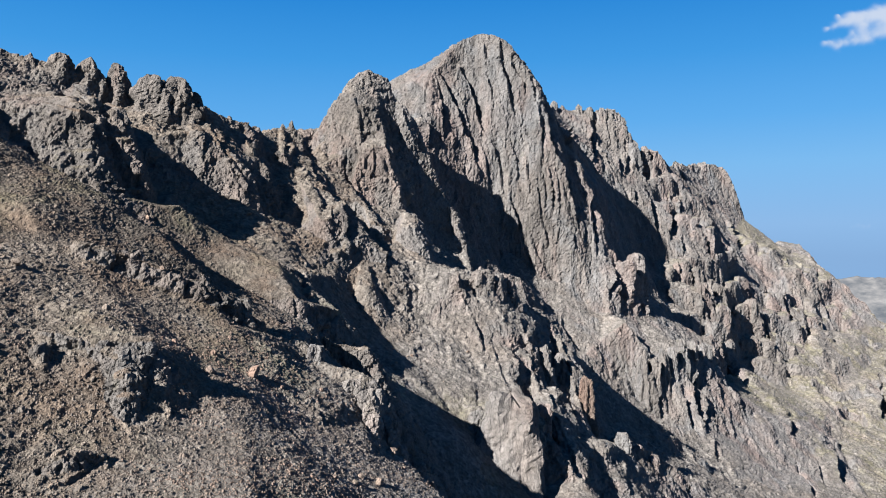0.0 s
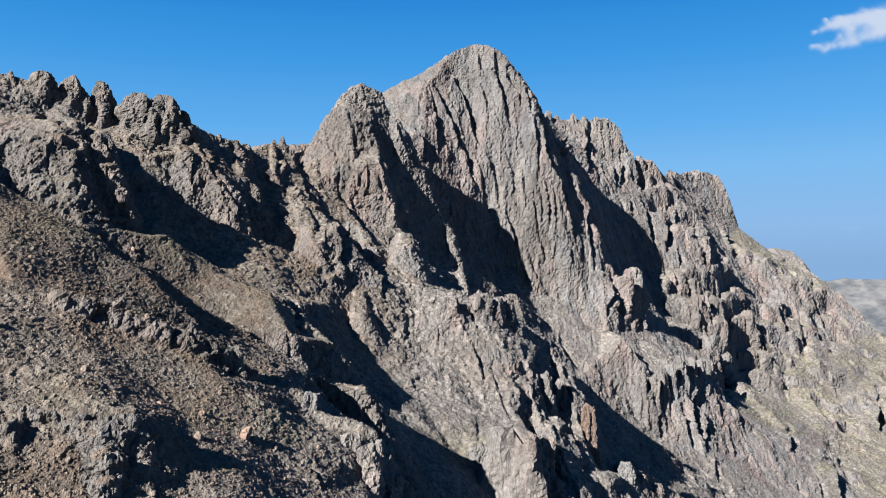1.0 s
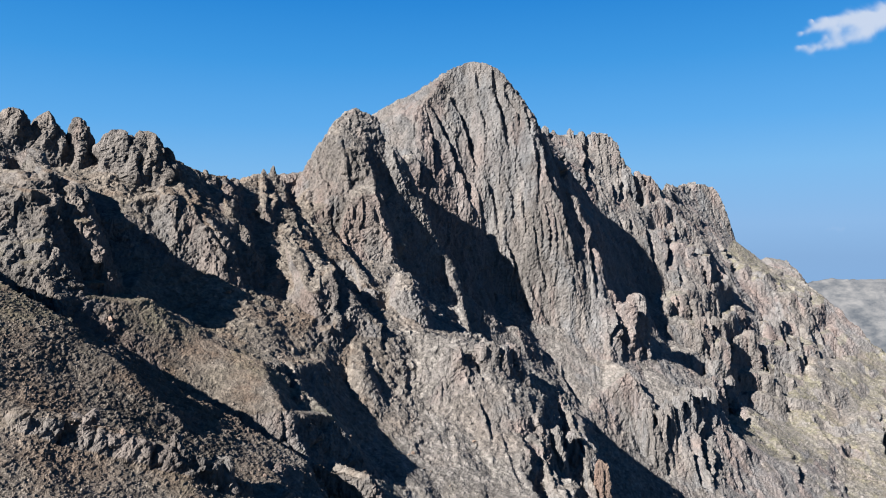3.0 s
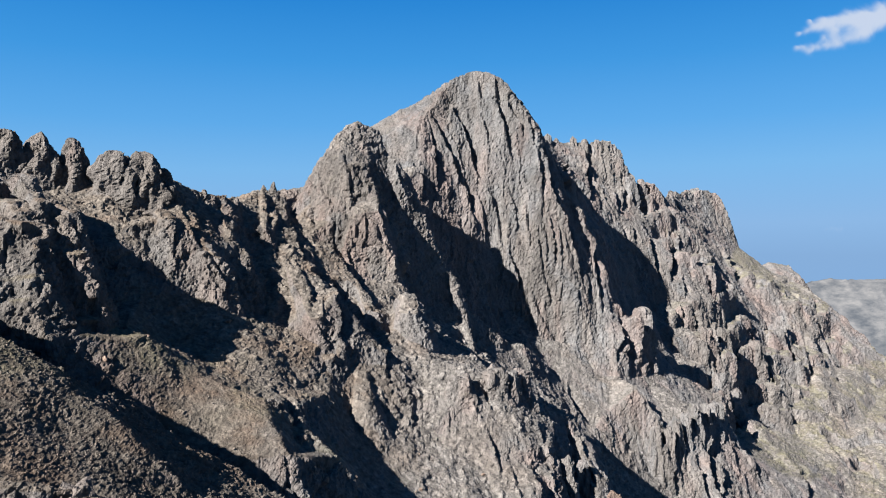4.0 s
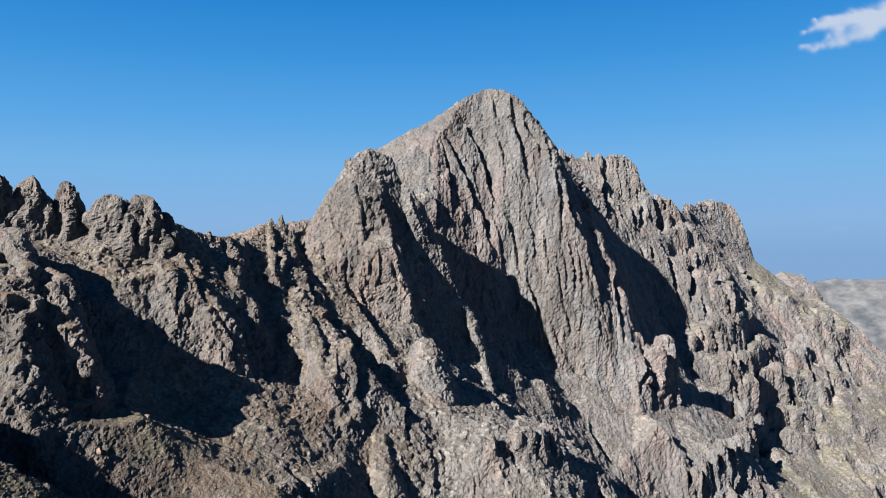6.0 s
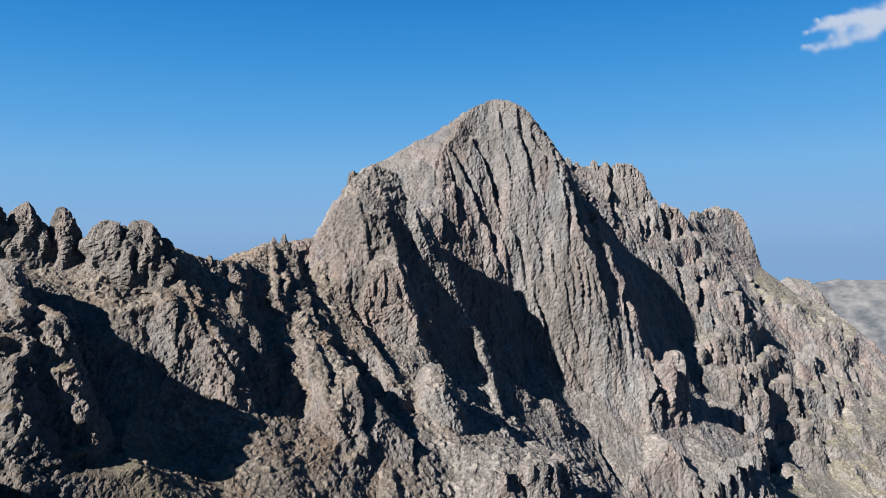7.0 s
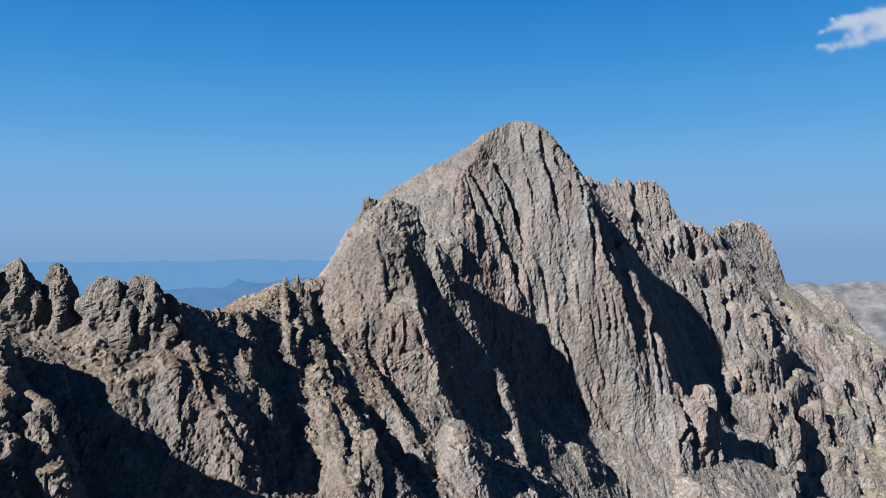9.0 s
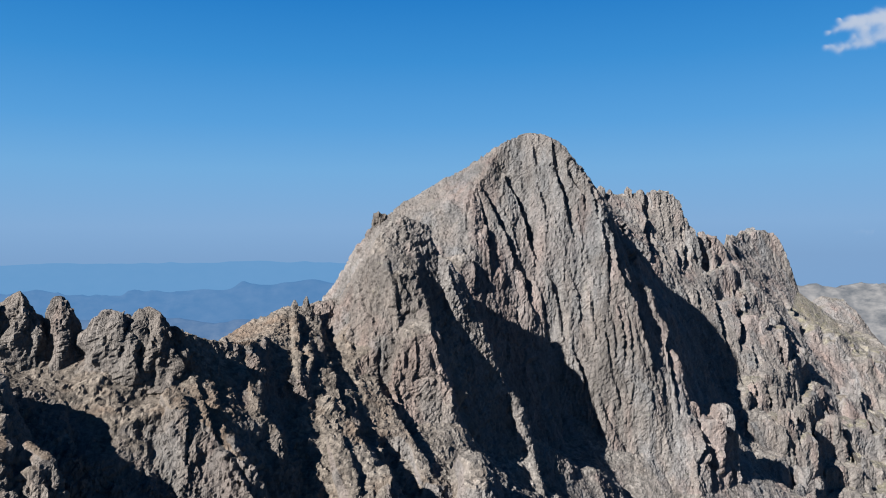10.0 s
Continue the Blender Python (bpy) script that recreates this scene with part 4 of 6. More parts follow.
edge(1.7, 1.0, (-57.8, 194.9, 134.6), (-54.9, 193.0, 130.8), (-52.9, 189.0, 128.3))
edge(2.5, 1.3, (-18.9, 201.2, 100.4), (-16.1, 192.4, 98.5), (-13.3, 186.2, 96.5))
edge(1.0, 0.5, (-27.3, 70.6, 91.8), (-26.7, 69.5, 89.6), (-26.5, 68.1, 88.3))
fin(0.7, 0.3, (-28.5, 54.1, 84.1), (-27.8, 56.7, 84.6), (-26.6, 59.6, 84.9))
edge(0.5, 0.3, (-25.8, 58.8, 84.6), (-26.7, 55.4, 84.0), (-27.8, 53.6, 83.8))
edge(0.9, 0.5, (-17.0, 88.3, 84.3), (-14.5, 88.8, 82.6), (-12.8, 86.2, 80.9))
edge(0.8, 0.3, (-16.3, 79.0, 83.1), (-13.4, 75.4, 81.6))
edge(1.2, 0.5, (-20.1, 120.5, 88.6), (-17.0, 105.2, 87.4))
edge(1.2, 0.6, (-15.0, 112.1, 84.9), (-14.4, 111.5, 81.0))
edge(1.0, 0.5, (-9.5, 96.0, 82.9), (-9.3, 95.4, 80.3), (-8.7, 93.8, 78.5))
edge(1.9, 1.5, (-31.7, 155.7, 98.9), (-28.5, 152.7, 96.1), (-26.7, 145.5, 94.0))
edge(1.1, 0.6, (-3.8, 107.5, 73.8), (-2.9, 102.9, 72.0))


def broken(co, nrm):
    """How far each point of the rock is moved out by the corners, clefts and fins."""
    out = np.zeros(len(co))
    for kind, width, deep, pts in BREAKS:
        p = np.array(pts, dtype=float)
        reach = 2.2 * width + 2
        on = np.nonzero((co[:, 0] > p[:, 0].min() - reach) & (co[:, 0] < p[:, 0].max() + reach) & (co[:, 1] > p[:, 1].min() - reach - 6) & (co[:, 1] < p[:, 1].max() + reach + 6))[0]
        on = on[(co[on, 2] > p[:, 2].min() - reach) & (co[on, 2] < p[:, 2].max() + reach)]
        if not len(on):
            continue
        q, n = co[on], nrm[on]
        best, side, far = np.full(len(on), 1e9), np.zeros(len(on)), np.zeros(len(on))
        for k, (a, b) in enumerate(zip(p, p[1:])):
            t = b - a
            s = np.clip(((q - a) @ t) / (t @ t), 0, 1)
            v = q - a - s[:, None] * t
            v -= (v * n).sum(axis=1)[:, None] * n
            d = np.linalg.norm(v, axis=1)
            nearer = d < best
            best = np.where(nearer, d, best)
            side = np.where(nearer, (v * np.cross(n, t)).sum(axis=1), side)
            far = np.where(nearer, (k + s) / (len(p) - 1), far)
        signed = np.sign(side) * best + 0.14 * width * vnoise(q / (0.9 * width), 71) + 0.05 * width * vnoise(q / (0.3 * width), 72)
        u = np.abs(signed) / width
        taper = np.clip(np.minimum(far, 1 - far) * 4, 0.45, 1)
        if kind == "edge":
            proud, sunk = 0.45 * np.clip(1 - u / 1.8, 0, 1), -0.75 * np.clip(1.15 - u, 0, 1)
            across = np.clip(0.5 + signed / (0.35 * width), 0, 1)
            move = proud * (1 - across) + sunk * across
        elif kind == "cleft":
            move = -np.clip(1 - u, 0, 1)
        else:
            move = np.clip(1 - u, 0, 1) ** 0.8
        out[on] += deep * taper * move
    return out


# ---- the ground as one sheet of facets, finer near the flight ----
OX, OY, OZ, FINE = -4.0, 0.0, 100.0, 0.00195


HALF, R0, R1 = radians(35), 48.0, 820.0


def stretch(inner, first, growth, most, end):
    out, step, v = [], first, inner
    while v < end:
        step = min(step * growth, most)
        v += step
        out.append(v)
    return out


def ground_sheet(th, r, DU):
    """Facets of even size, as seen from the flight, over the rays th and the distances r."""
    X = OX + r[None, :] * np.sin(th)[:, None]
    Y = OY + r[None, :] * np.cos(th)[:, None]
    H = (height(X, Y) - OZ) / (np.maximum(r, 48)[None, :] * DU)
    F = np.floor(H).astype(np.int64)
    ni, nj = H.shape
    c4 = [F[:-1, :-1], F[1:, :-1], F[:-1, 1:], F[1:, 1:]]
    kmin = np.minimum(np.minimum(c4[0], c4[1]), np.minimum(c4[2], c4[3]))
    kmax = np.maximum(np.maximum(c4[0], c4[1]), np.maximum(c4[2], c4[3]))
    n = (kmax - kmin + 1).ravel()
    start = np.concatenate([[0], np.cumsum(n)])[:-1]
    total = int(n.sum())
    cell = np.repeat(np.arange(n.size), n)
    ck = np.arange(total) - np.repeat(start, n) + kmin.ravel()[cell]
    ci, cj = cell // (nj - 1), cell % (nj - 1)
    acc = np.zeros((total, 3))
    cnt = np.zeros(total)
    hs = {}
    for a in (0, 1):
        for b in (0, 1):
            f = H[ci + a, cj + b] - ck
            hs[a, b] = f
            ok = (f >= 0) & (f < 1)
            acc[ok] += np.stack([np.full(ok.sum(), a), np.full(ok.sum(), b), f[ok]], 1)
            cnt += ok
    for (a, b), (c, d) in (((0, 0), (1, 0)), ((0, 1), (1, 1)), ((0, 0), (0, 1)), ((1, 0), (1, 1))):
        fa, fb = hs[a, b], hs[c, d]
        for dk in (0, 1):
            ok = (fa >= dk) != (fb >= dk)
            s = (dk - fa[ok]) / (fb[ok] - fa[ok])
            acc[ok] += np.stack([a + s * (c - a), b + s * (d - b), np.full(ok.sum(), dk)], 1)
            cnt += ok
    acc /= np.maximum(cnt, 1)[:, None]
    gi, gj = ci + acc[:, 0], cj + acc[:, 1]
    t = np.interp(gi, np.arange(ni), th)
    rr = np.exp(np.interp(gj, np.arange(nj), np.log(r)))
    co = np.stack([OX + rr * np.sin(t), OY + rr * np.cos(t), OZ + (ck + acc[:, 2]) * np.maximum(rr, 48) * DU], 1)
    start2, kmin2 = start.reshape(ni - 1, nj - 1), kmin

    def cid(i, j, k):
        return start2[i, j] + k - kmin2[i, j]

    quads = []
    I, J = np.meshgrid(np.arange(1, ni - 1), np.arange(1, nj - 1), indexing="ij")
    I, J = I.ravel(), J.ravel()
    K = F[I, J]
    quads.append(np.stack([cid(I - 1, J - 1, K), cid(I, J - 1, K), cid(I, J, K), cid(I - 1, J, K)], 1))
    for way in (0, 1):
        if way == 0:
            A, B = F[:-1, 1:-1], F[1:, 1:-1]
        else:
            A, B = F[1:-1, :-1], F[1:-1, 1:]
        lo, hi = np.minimum(A, B), np.maximum(A, B)
        m = (hi - lo).ravel()
        e = np.repeat(np.arange(m.size), m)
        k = np.arange(m.sum()) - np.repeat(np.concatenate([[0], np.cumsum(m)])[:-1], m) + lo.ravel()[e] + 1
        i, j = e // A.shape[1], e % A.shape[1]
        down = (A > B).ravel()[e]
        if way == 0:
            j = j + 1
            q = np.stack([cid(i, j - 1, k - 1), cid(i, j, k - 1), cid(i, j, k), cid(i, j - 1, k)], 1)
            q[~down] = q[~down][:, ::-1]
        else:
            i = i + 1
            q = np.stack([cid(i - 1, j, k - 1), cid(i, j, k - 1), cid(i, j, k), cid(i - 1, j, k)], 1)
            q[down] = q[down][:, ::-1]
        quads.append(q)
    return co, np.concatenate(quads)


def vertex_normals(co, quads):
    d1, d2 = co[quads[:, 2]] - co[quads[:, 0]], co[quads[:, 3]] - co[quads[:, 1]]
    fn = np.cross(d1, d2)
    nrm = np.zeros_like(co)
    for k in range(4):
        for a in range(3):
            nrm[:, a] += np.bincount(quads[:, k], fn[:, a], len(co))
    return nrm / np.maximum(np.linalg.norm(nrm, axis=1), 1e-9)[:, None]


def smooth(co, quads, times):
    """Relaxes the corners towards their neighbours, or any value held at them."""
    for _ in range(times):
        acc = np.zeros_like(co)
        n = np.zeros(len(co))
        for a, b in ((0, 1), (1, 2), (2, 3), (3, 0)):
            for p, q in ((a, b), (b, a)):
                for k in range(3):
                    acc[:, k] += np.bincount(quads[:, p], co[quads[:, q], k], len(co))
                n += np.bincount(quads[:, p], minlength=len(co))
        co = np.where(n[:, None] > 0, 0.5 * co + 0.5 * acc / np.maximum(n, 1)[:, None], co)
    return co


def mesh_from(name, co, quads, mat, smooth_faces=False, values=None):
    used = np.unique(quads)
    remap = np.full(len(co), -1, dtype=np.int64)
    remap[used] = np.arange(len(used))
    co2, q2 = co[used], remap[quads]
    me = bpy.data.meshes.new(name)
    me.vertices.add(len(co2))
    me.vertices.foreach_set("co", co2.astype(np.float32).ravel())
    me.loops.add(q2.size)
    me.loops.foreach_set("vertex_index", q2.astype(np.int32).ravel())
    me.polygons.add(len(q2))
    me.polygons.foreach_set("loop_start", (np.arange(len(q2)) * 4).astype(np.int32))
    me.polygons.foreach_set("use_smooth", np.full(len(q2), smooth_faces))
    for key, v in (values or {}).items():
        at = me.attributes.new(key, "FLOAT", "POINT")
        at.data.foreach_set("value", v[used].astype(np.float32))
    me.update(calc_edges=True)
    me.materials.append(mat)
    return me


inner_rays = np.arange(-HALF, HALF, FINE)
inner_reach = np.exp(np.arange(math.log(R0), math.log(R1), FINE * 1.6))
co, quads = ground_sheet(inner_rays, inner_reach, FINE)
# the land round about, in coarse facets
COARSE = 0.016
lr = np.arange(math.log(20), math.log(900), COARSE)
lr = np.concatenate([-np.array(stretch(-lr[0], COARSE, 1.15, 0.3, -math.log(0.5)))[::-1], lr, np.array(stretch(lr[-1], COARSE, 1.08, 0.06, math.log(5200)))])
co_w, quads_w = ground_sheet(np.arange(-math.pi - 0.03, math.pi + 0.03, COARSE), np.exp(lr), COARSE)
mid_w = co_w[quads_w].mean(axis=1)
ray_w, far_w = np.arctan2(mid_w[:, 0] - OX, mid_w[:, 1] - OY), np.hypot(mid_w[:, 0] - OX, mid_w[:, 1] - OY)
fine_here = (np.abs(ray_w) < HALF - 0.012) & (far_w > R0 * 1.02) & (far_w < R1 * 0.98)
fine_here &= mid_w[:, 2] - OZ > -0.36 * mid_w[:, 1]
quads_w = quads_w[~fine_here]
mid_f = co[quads].mean(axis=1)
quads = quads[mid_f[:, 2] - OZ > -0.38 * mid_f[:, 1]]
used = np.unique(quads)
renumber = np.zeros(len(co), dtype=np.int64)
renumber[used] = np.arange(len(used))
co, quads = co[used], renumber[quads]
nrm = vertex_normals(co, quads)
broad = smooth(nrm, quads, 8)
broad /= np.maximum(np.linalg.norm(broad, axis=1), 1e-9)[:, None]
steepness = np.clip((0.785 + 0.07 * np.clip((co[:, 0] - 60) / 60, 0, 1) + 0.28 * np.clip((-58 - co[:, 0]) / 12, 0, 1) * np.clip((co[:, 1] - 126) / 6, 0, 1) * np.clip((co[:, 2] - 112) / 8, 0, 1) * np.clip((179 - co[:, 1]) / 6, 0, 1) - 0.05 * np.clip((120 - co[:, 1]) / 30, 0, 1) - 0.10 * np.clip((co[:, 0] + 26) / 10, 0, 1) * np.clip((70 - co[:, 0]) / 10, 0, 1) * np.clip((262 - co[:, 1]) / 10, 0, 1) - broad[:, 2] + 0.09 * np.clip((co[:, 0] - 90) / 30, 0, 1) - 0.4 * np.exp(-((co[:, 0] - 222) ** 2 + (co[:, 1] - 535) ** 2) / 700) - 0.35 * np.exp(-((co[:, 0] + 36) ** 2 + (co[:, 1] - 140) ** 2) / 60) - 0.15 * np.clip((co[:, 0] - 150) / 30, 0, 1) * np.clip((70 - co[:, 2]) / 20, 0, 1) + 0.3 * ((co[:, 0] > -50) & (co[:, 0] < 12) & (co[:, 1] > 296) & (co[:, 1] < 350)) + 0.13 * vnoise(co / 17, 41) + 0.09 * vnoise(co / 6, 42)) / 0.24, 0, 1)
co = co + broad * broken(co, broad)[:, None]


def blocks(p, seed=0):
    """Broken blocks: for each point its block's number, the lie of the block's own tilted face, and how far it is from the joint."""
    f = np.floor(p - 0.5).astype(np.int64)
    n = len(p)
    best, second = np.full(n, 9.0, dtype=np.float32), np.full(n, 9.0, dtype=np.float32)
    value, slope = np.zeros(n, dtype=np.float32), np.zeros(n, dtype=np.float32)
    L = LATTICE
    for a in (0, 1):
        for b in (0, 1):
            for c in (0, 1):
                i, j, k = (f[:, 0] + a + 7 * seed) & 63, (f[:, 1] + b + 3 * seed) & 63, (f[:, 2] + c) & 63
                r1, r2, r3 = L[i, j, k], L[j, k, i], L[k, i, j]
                dx, dy, dz = p[:, 0] - f[:, 0] - a - 0.5 - 0.38 * r1, p[:, 1] - f[:, 1] - b - 0.5 - 0.38 * r2, p[:, 2] - f[:, 2] - c - 0.5 - 0.38 * r3
                d = (dx * dx + dy * dy + dz * dz).astype(np.float32)
                nearer = d < best
                second = np.where(nearer, best, np.minimum(second, d))
                value = np.where(nearer, L[(i + 11) & 63, j, k], value)
                slope = np.where(nearer, 1.3 * dx * L[j, (i + 5) & 63, k] + 0.6 * dy * L[k, (j + 5) & 63, i] + 0.9 * dz * L[i, (k + 5) & 63, j], slope)
                best = np.where(nearer, d, best)
    return value, slope, np.sqrt(second) - np.sqrt(best)


def rock_relief(co, size=1.0, tall=1.0):
    """How far steep rock stands out: leaning columns of broken blocks with open joints, and grain. Also a tone for each block."""
    warp = np.stack([vnoise(co / 6.0, 11), vnoise(co / 6.0, 12), vnoise(co / 6.0, 13)], 1) * 1.1
    warp += np.stack([vnoise(co / 1.7, 14), vnoise(co / 1.7, 15), vnoise(co / 1.7, 16)], 1) * 0.22 * size
    v0, g0, e0 = blocks((co + warp) * np.array([1, 0.5, 0.13 / tall]) / (5.0 * size), 7)
    v1, g1, e1 = blocks((co + warp) * np.array([1, 0.6, 0.22 / tall]) / (2.7 * size), 1)
    v2, g2, e2 = blocks((co + warp * 0.6) * np.array([1, 1, 0.40 / tall]) / (1.5 * size), 2)
    v3, g3, e3 = blocks((co + warp * 0.4) * np.array([1, 1, 0.6]) / (0.75 * size), 3)
    d = size * (0.60 * g0 + 0.20 * v0 + 0.40 * g1 + 0.16 * v1 + 0.27 * g2 + 0.12 * v2 + 0.17 * g3 + 0.10 * v3)
    d -= size * (0.38 * np.exp(-e0 / 0.04) + 0.20 * np.exp(-e1 / 0.05) + 0.13 * np.exp(-e2 / 0.06) + 0.08 * np.exp(-e3 / 0.09))
    d += 0.45 * size * tall * (ridged((co + 0.5 * warp) * np.array([1, 0.22, 0.10]) / (4.4 * size), 2) - 0.45)
    d += 0.12 * size * vnoise(co / (0.6 * size), 4)
    return d + 0.2 * size, 0.35 * v0 + 0.35 * v1 + 0.3 * v2 + 0.3 * v3


def rubble_relief(co, coarse=1.0):
    """Loose ground: swells, half-buried blocks and stones, coarser where the frost has broken larger pieces."""
    c = coarse
    v1, e1 = cells(co / (3.1 * c) + 0.3 * np.stack([vnoise(co / 2, 21), vnoise(co / 2, 22), vnoise(co / 2, 23)], 1), 4)
    v2, g2, e2 = blocks(co / (1.05 * c), 5)
    v3, g3, e3 = blocks(co / (0.55 * c), 6)
    patch = np.clip(vnoise(co / 14, 24) * 1.6 + 0.45, 0, 1)
    d = 0.7 * vnoise(co / 12, 5) + 0.32 * vnoise(co / 4.5, 6)
    d += c * patch * (0.45 * np.maximum(v1, 0) * np.clip(e1 / 0.25, 0, 1)) + c * (0.6 + 0.4 * patch) * 0.30 * (np.maximum(v2, -0.2) + 0.8 * g2) * np.clip(e2 / 0.2, 0, 1)
    d += 0.17 * c * (np.maximum(v3, -0.3) + 0.8 * g3) * np.clip(e3 / 0.25, 0, 1)
    return d, 0.6 * v1 * patch + 0.5 * v2 + 0.4 * v3


def roughen(co, nrm, steepness):
    # the great face and the cliffs right of it are columnar, the other crags broken into squat blocks
    upright = np.clip((co[:, 0] + 16) / 12, 0, 1) * np.clip((co[:, 1] - 278) / 14, 0, 1) * np.clip((150 - co[:, 0]) / 40, 0, 1)
    d1, t1 = np.zeros(len(co)), np.zeros(len(co))
    for on, tall, share in ((upright > 0, 1.0, upright), (upright < 1, 0.45, 1 - upright)):
        d, t = rock_relief(co[on], 1.0, tall)
        d1[on] += d * share[on]
        t1[on] += t * share[on]
    far_off = np.clip((np.hypot(co[:, 0] - OX, co[:, 1] - OY) - 230) / 150, 0, 1)
    d1 += 0.22 * far_off * rock_relief(co + 31.0, 2.1)[0]
    d1 += 0.7 * (1 - far_off) * (rock_relief(co * 1.0 + 17.0, 0.45)[0] - 0.2)
    d2, t2 = rubble_relief(co, 0.62)
    # the bank behind the near spur is the coarsest rubble
    d2 *= 0.8 + 0.4 * np.clip((-18 - co[:, 0]) / 10, 0, 1) * np.clip((co[:, 1] - 92) / 10, 0, 1) * np.clip((128 - co[:, 1]) / 6, 0, 1)
    blocky = np.clip((co[:, 1] - 125) / 60, 0, 1)
    coarse = blocky > 0
    dc, tc = rubble_relief(co[coarse] + 9.0, 1.5)
    d2[coarse] += blocky[coarse] * (dc - d2[coarse])
    t2[coarse] += blocky[coarse] * (tc - t2[coarse])
    d = steepness * d1 + (1 - steepness) * d2
    return co + nrm * d[:, None], steepness * t1 + (1 - steepness) * t2


co, tone = roughen(co, broad, steepness)
# the rock of the peak is a darker bed than the crags below it
tone -= (0.38 + 0.35 * np.clip((co[:, 2] - 165) / 20, 0, 1)) * np.clip((co[:, 0] + 34) / 14, 0, 1) * np.clip((70 - co[:, 0]) / 14, 0, 1) * np.clip((co[:, 1] - 240) / 14, 0, 1) * np.clip((co[:, 2] - 100) / 16, 0, 1)

# dark rust-brown soil on the bank behind the near spur
soil = np.clip((-20 - co[:, 0] + 6 * vnoise(co / 12, 52)) / 14, 0, 1) * np.clip((co[:, 1] - 94 + 5 * vnoise(co / 9, 53)) / 10, 0, 1) * np.clip((150 - co[:, 1]) / 16, 0, 1) * np.clip((118 - co[:, 2]) / 6, 0, 1)
tone -= 1.0 * soil


def inside(x, y, *pts):
    """Which points of the plan lie in the polygon."""
    ok = np.zeros(len(x), dtype=bool)
    for (xa, ya), (xb, yb) in zip(pts, pts[1:] + pts[:1]):
        cross = (ya > y) != (yb > y)
        ok ^= cross & (x < (xb - xa) * (y - ya) / (yb - ya + 1e-12) + xa)
    return ok


steep_w = np.clip((0.80 - vertex_normals(co_w, quads_w)[:, 2]) / 0.30, 0, 1)
near_w = np.hypot(co_w[:, 0], co_w[:, 1]) < 700
under = np.hypot(co_w[:, 0], co_w[:, 1]) < 260
co_w[under, 2] += rubble_relief(co_w[under])[0] * 1.6
co_w[near_w, 2] += (1.5 * vnoise(co_w / 14, 5) + 2.5 * steep_w * ridged(co_w * np.array([1, 1, 0.3]) / 12, 1))[near_w] - 0.5
grass = np.clip(vnoise(co / 25, 31) + 0.9 * vnoise(co / 7, 32) + 0.75 * np.clip((co[:, 0] - 100) / 40, 0, 1) - 0.15 - 0.8 * np.clip((co[:, 1] - 150) / 40, 0, 1) * np.clip((110 - co[:, 0]) / 20, 0, 1) + 0.9 * np.exp(-((co[:, 0] - 222) ** 2 + (co[:, 1] - 535) ** 2) / 900), 0, 1) * (1 - steepness)
brown = np.clip((-8 - co[:, 0] + 10 * vnoise(co / 30, 51)) / 26, 0, 1) * np.clip((262 - co[:, 1]) / 25, 0, 1)
brown *= 1 + 0.4 * soil
values = {"steep": steepness, "tone": tone, "grass": grass, "brown": brown}
mid = co[quads].mean(axis=1)
px, py = mid[:, 0], mid[:, 1]
pz, psteep = mid[:, 2], steepness[quads].mean(axis=1)
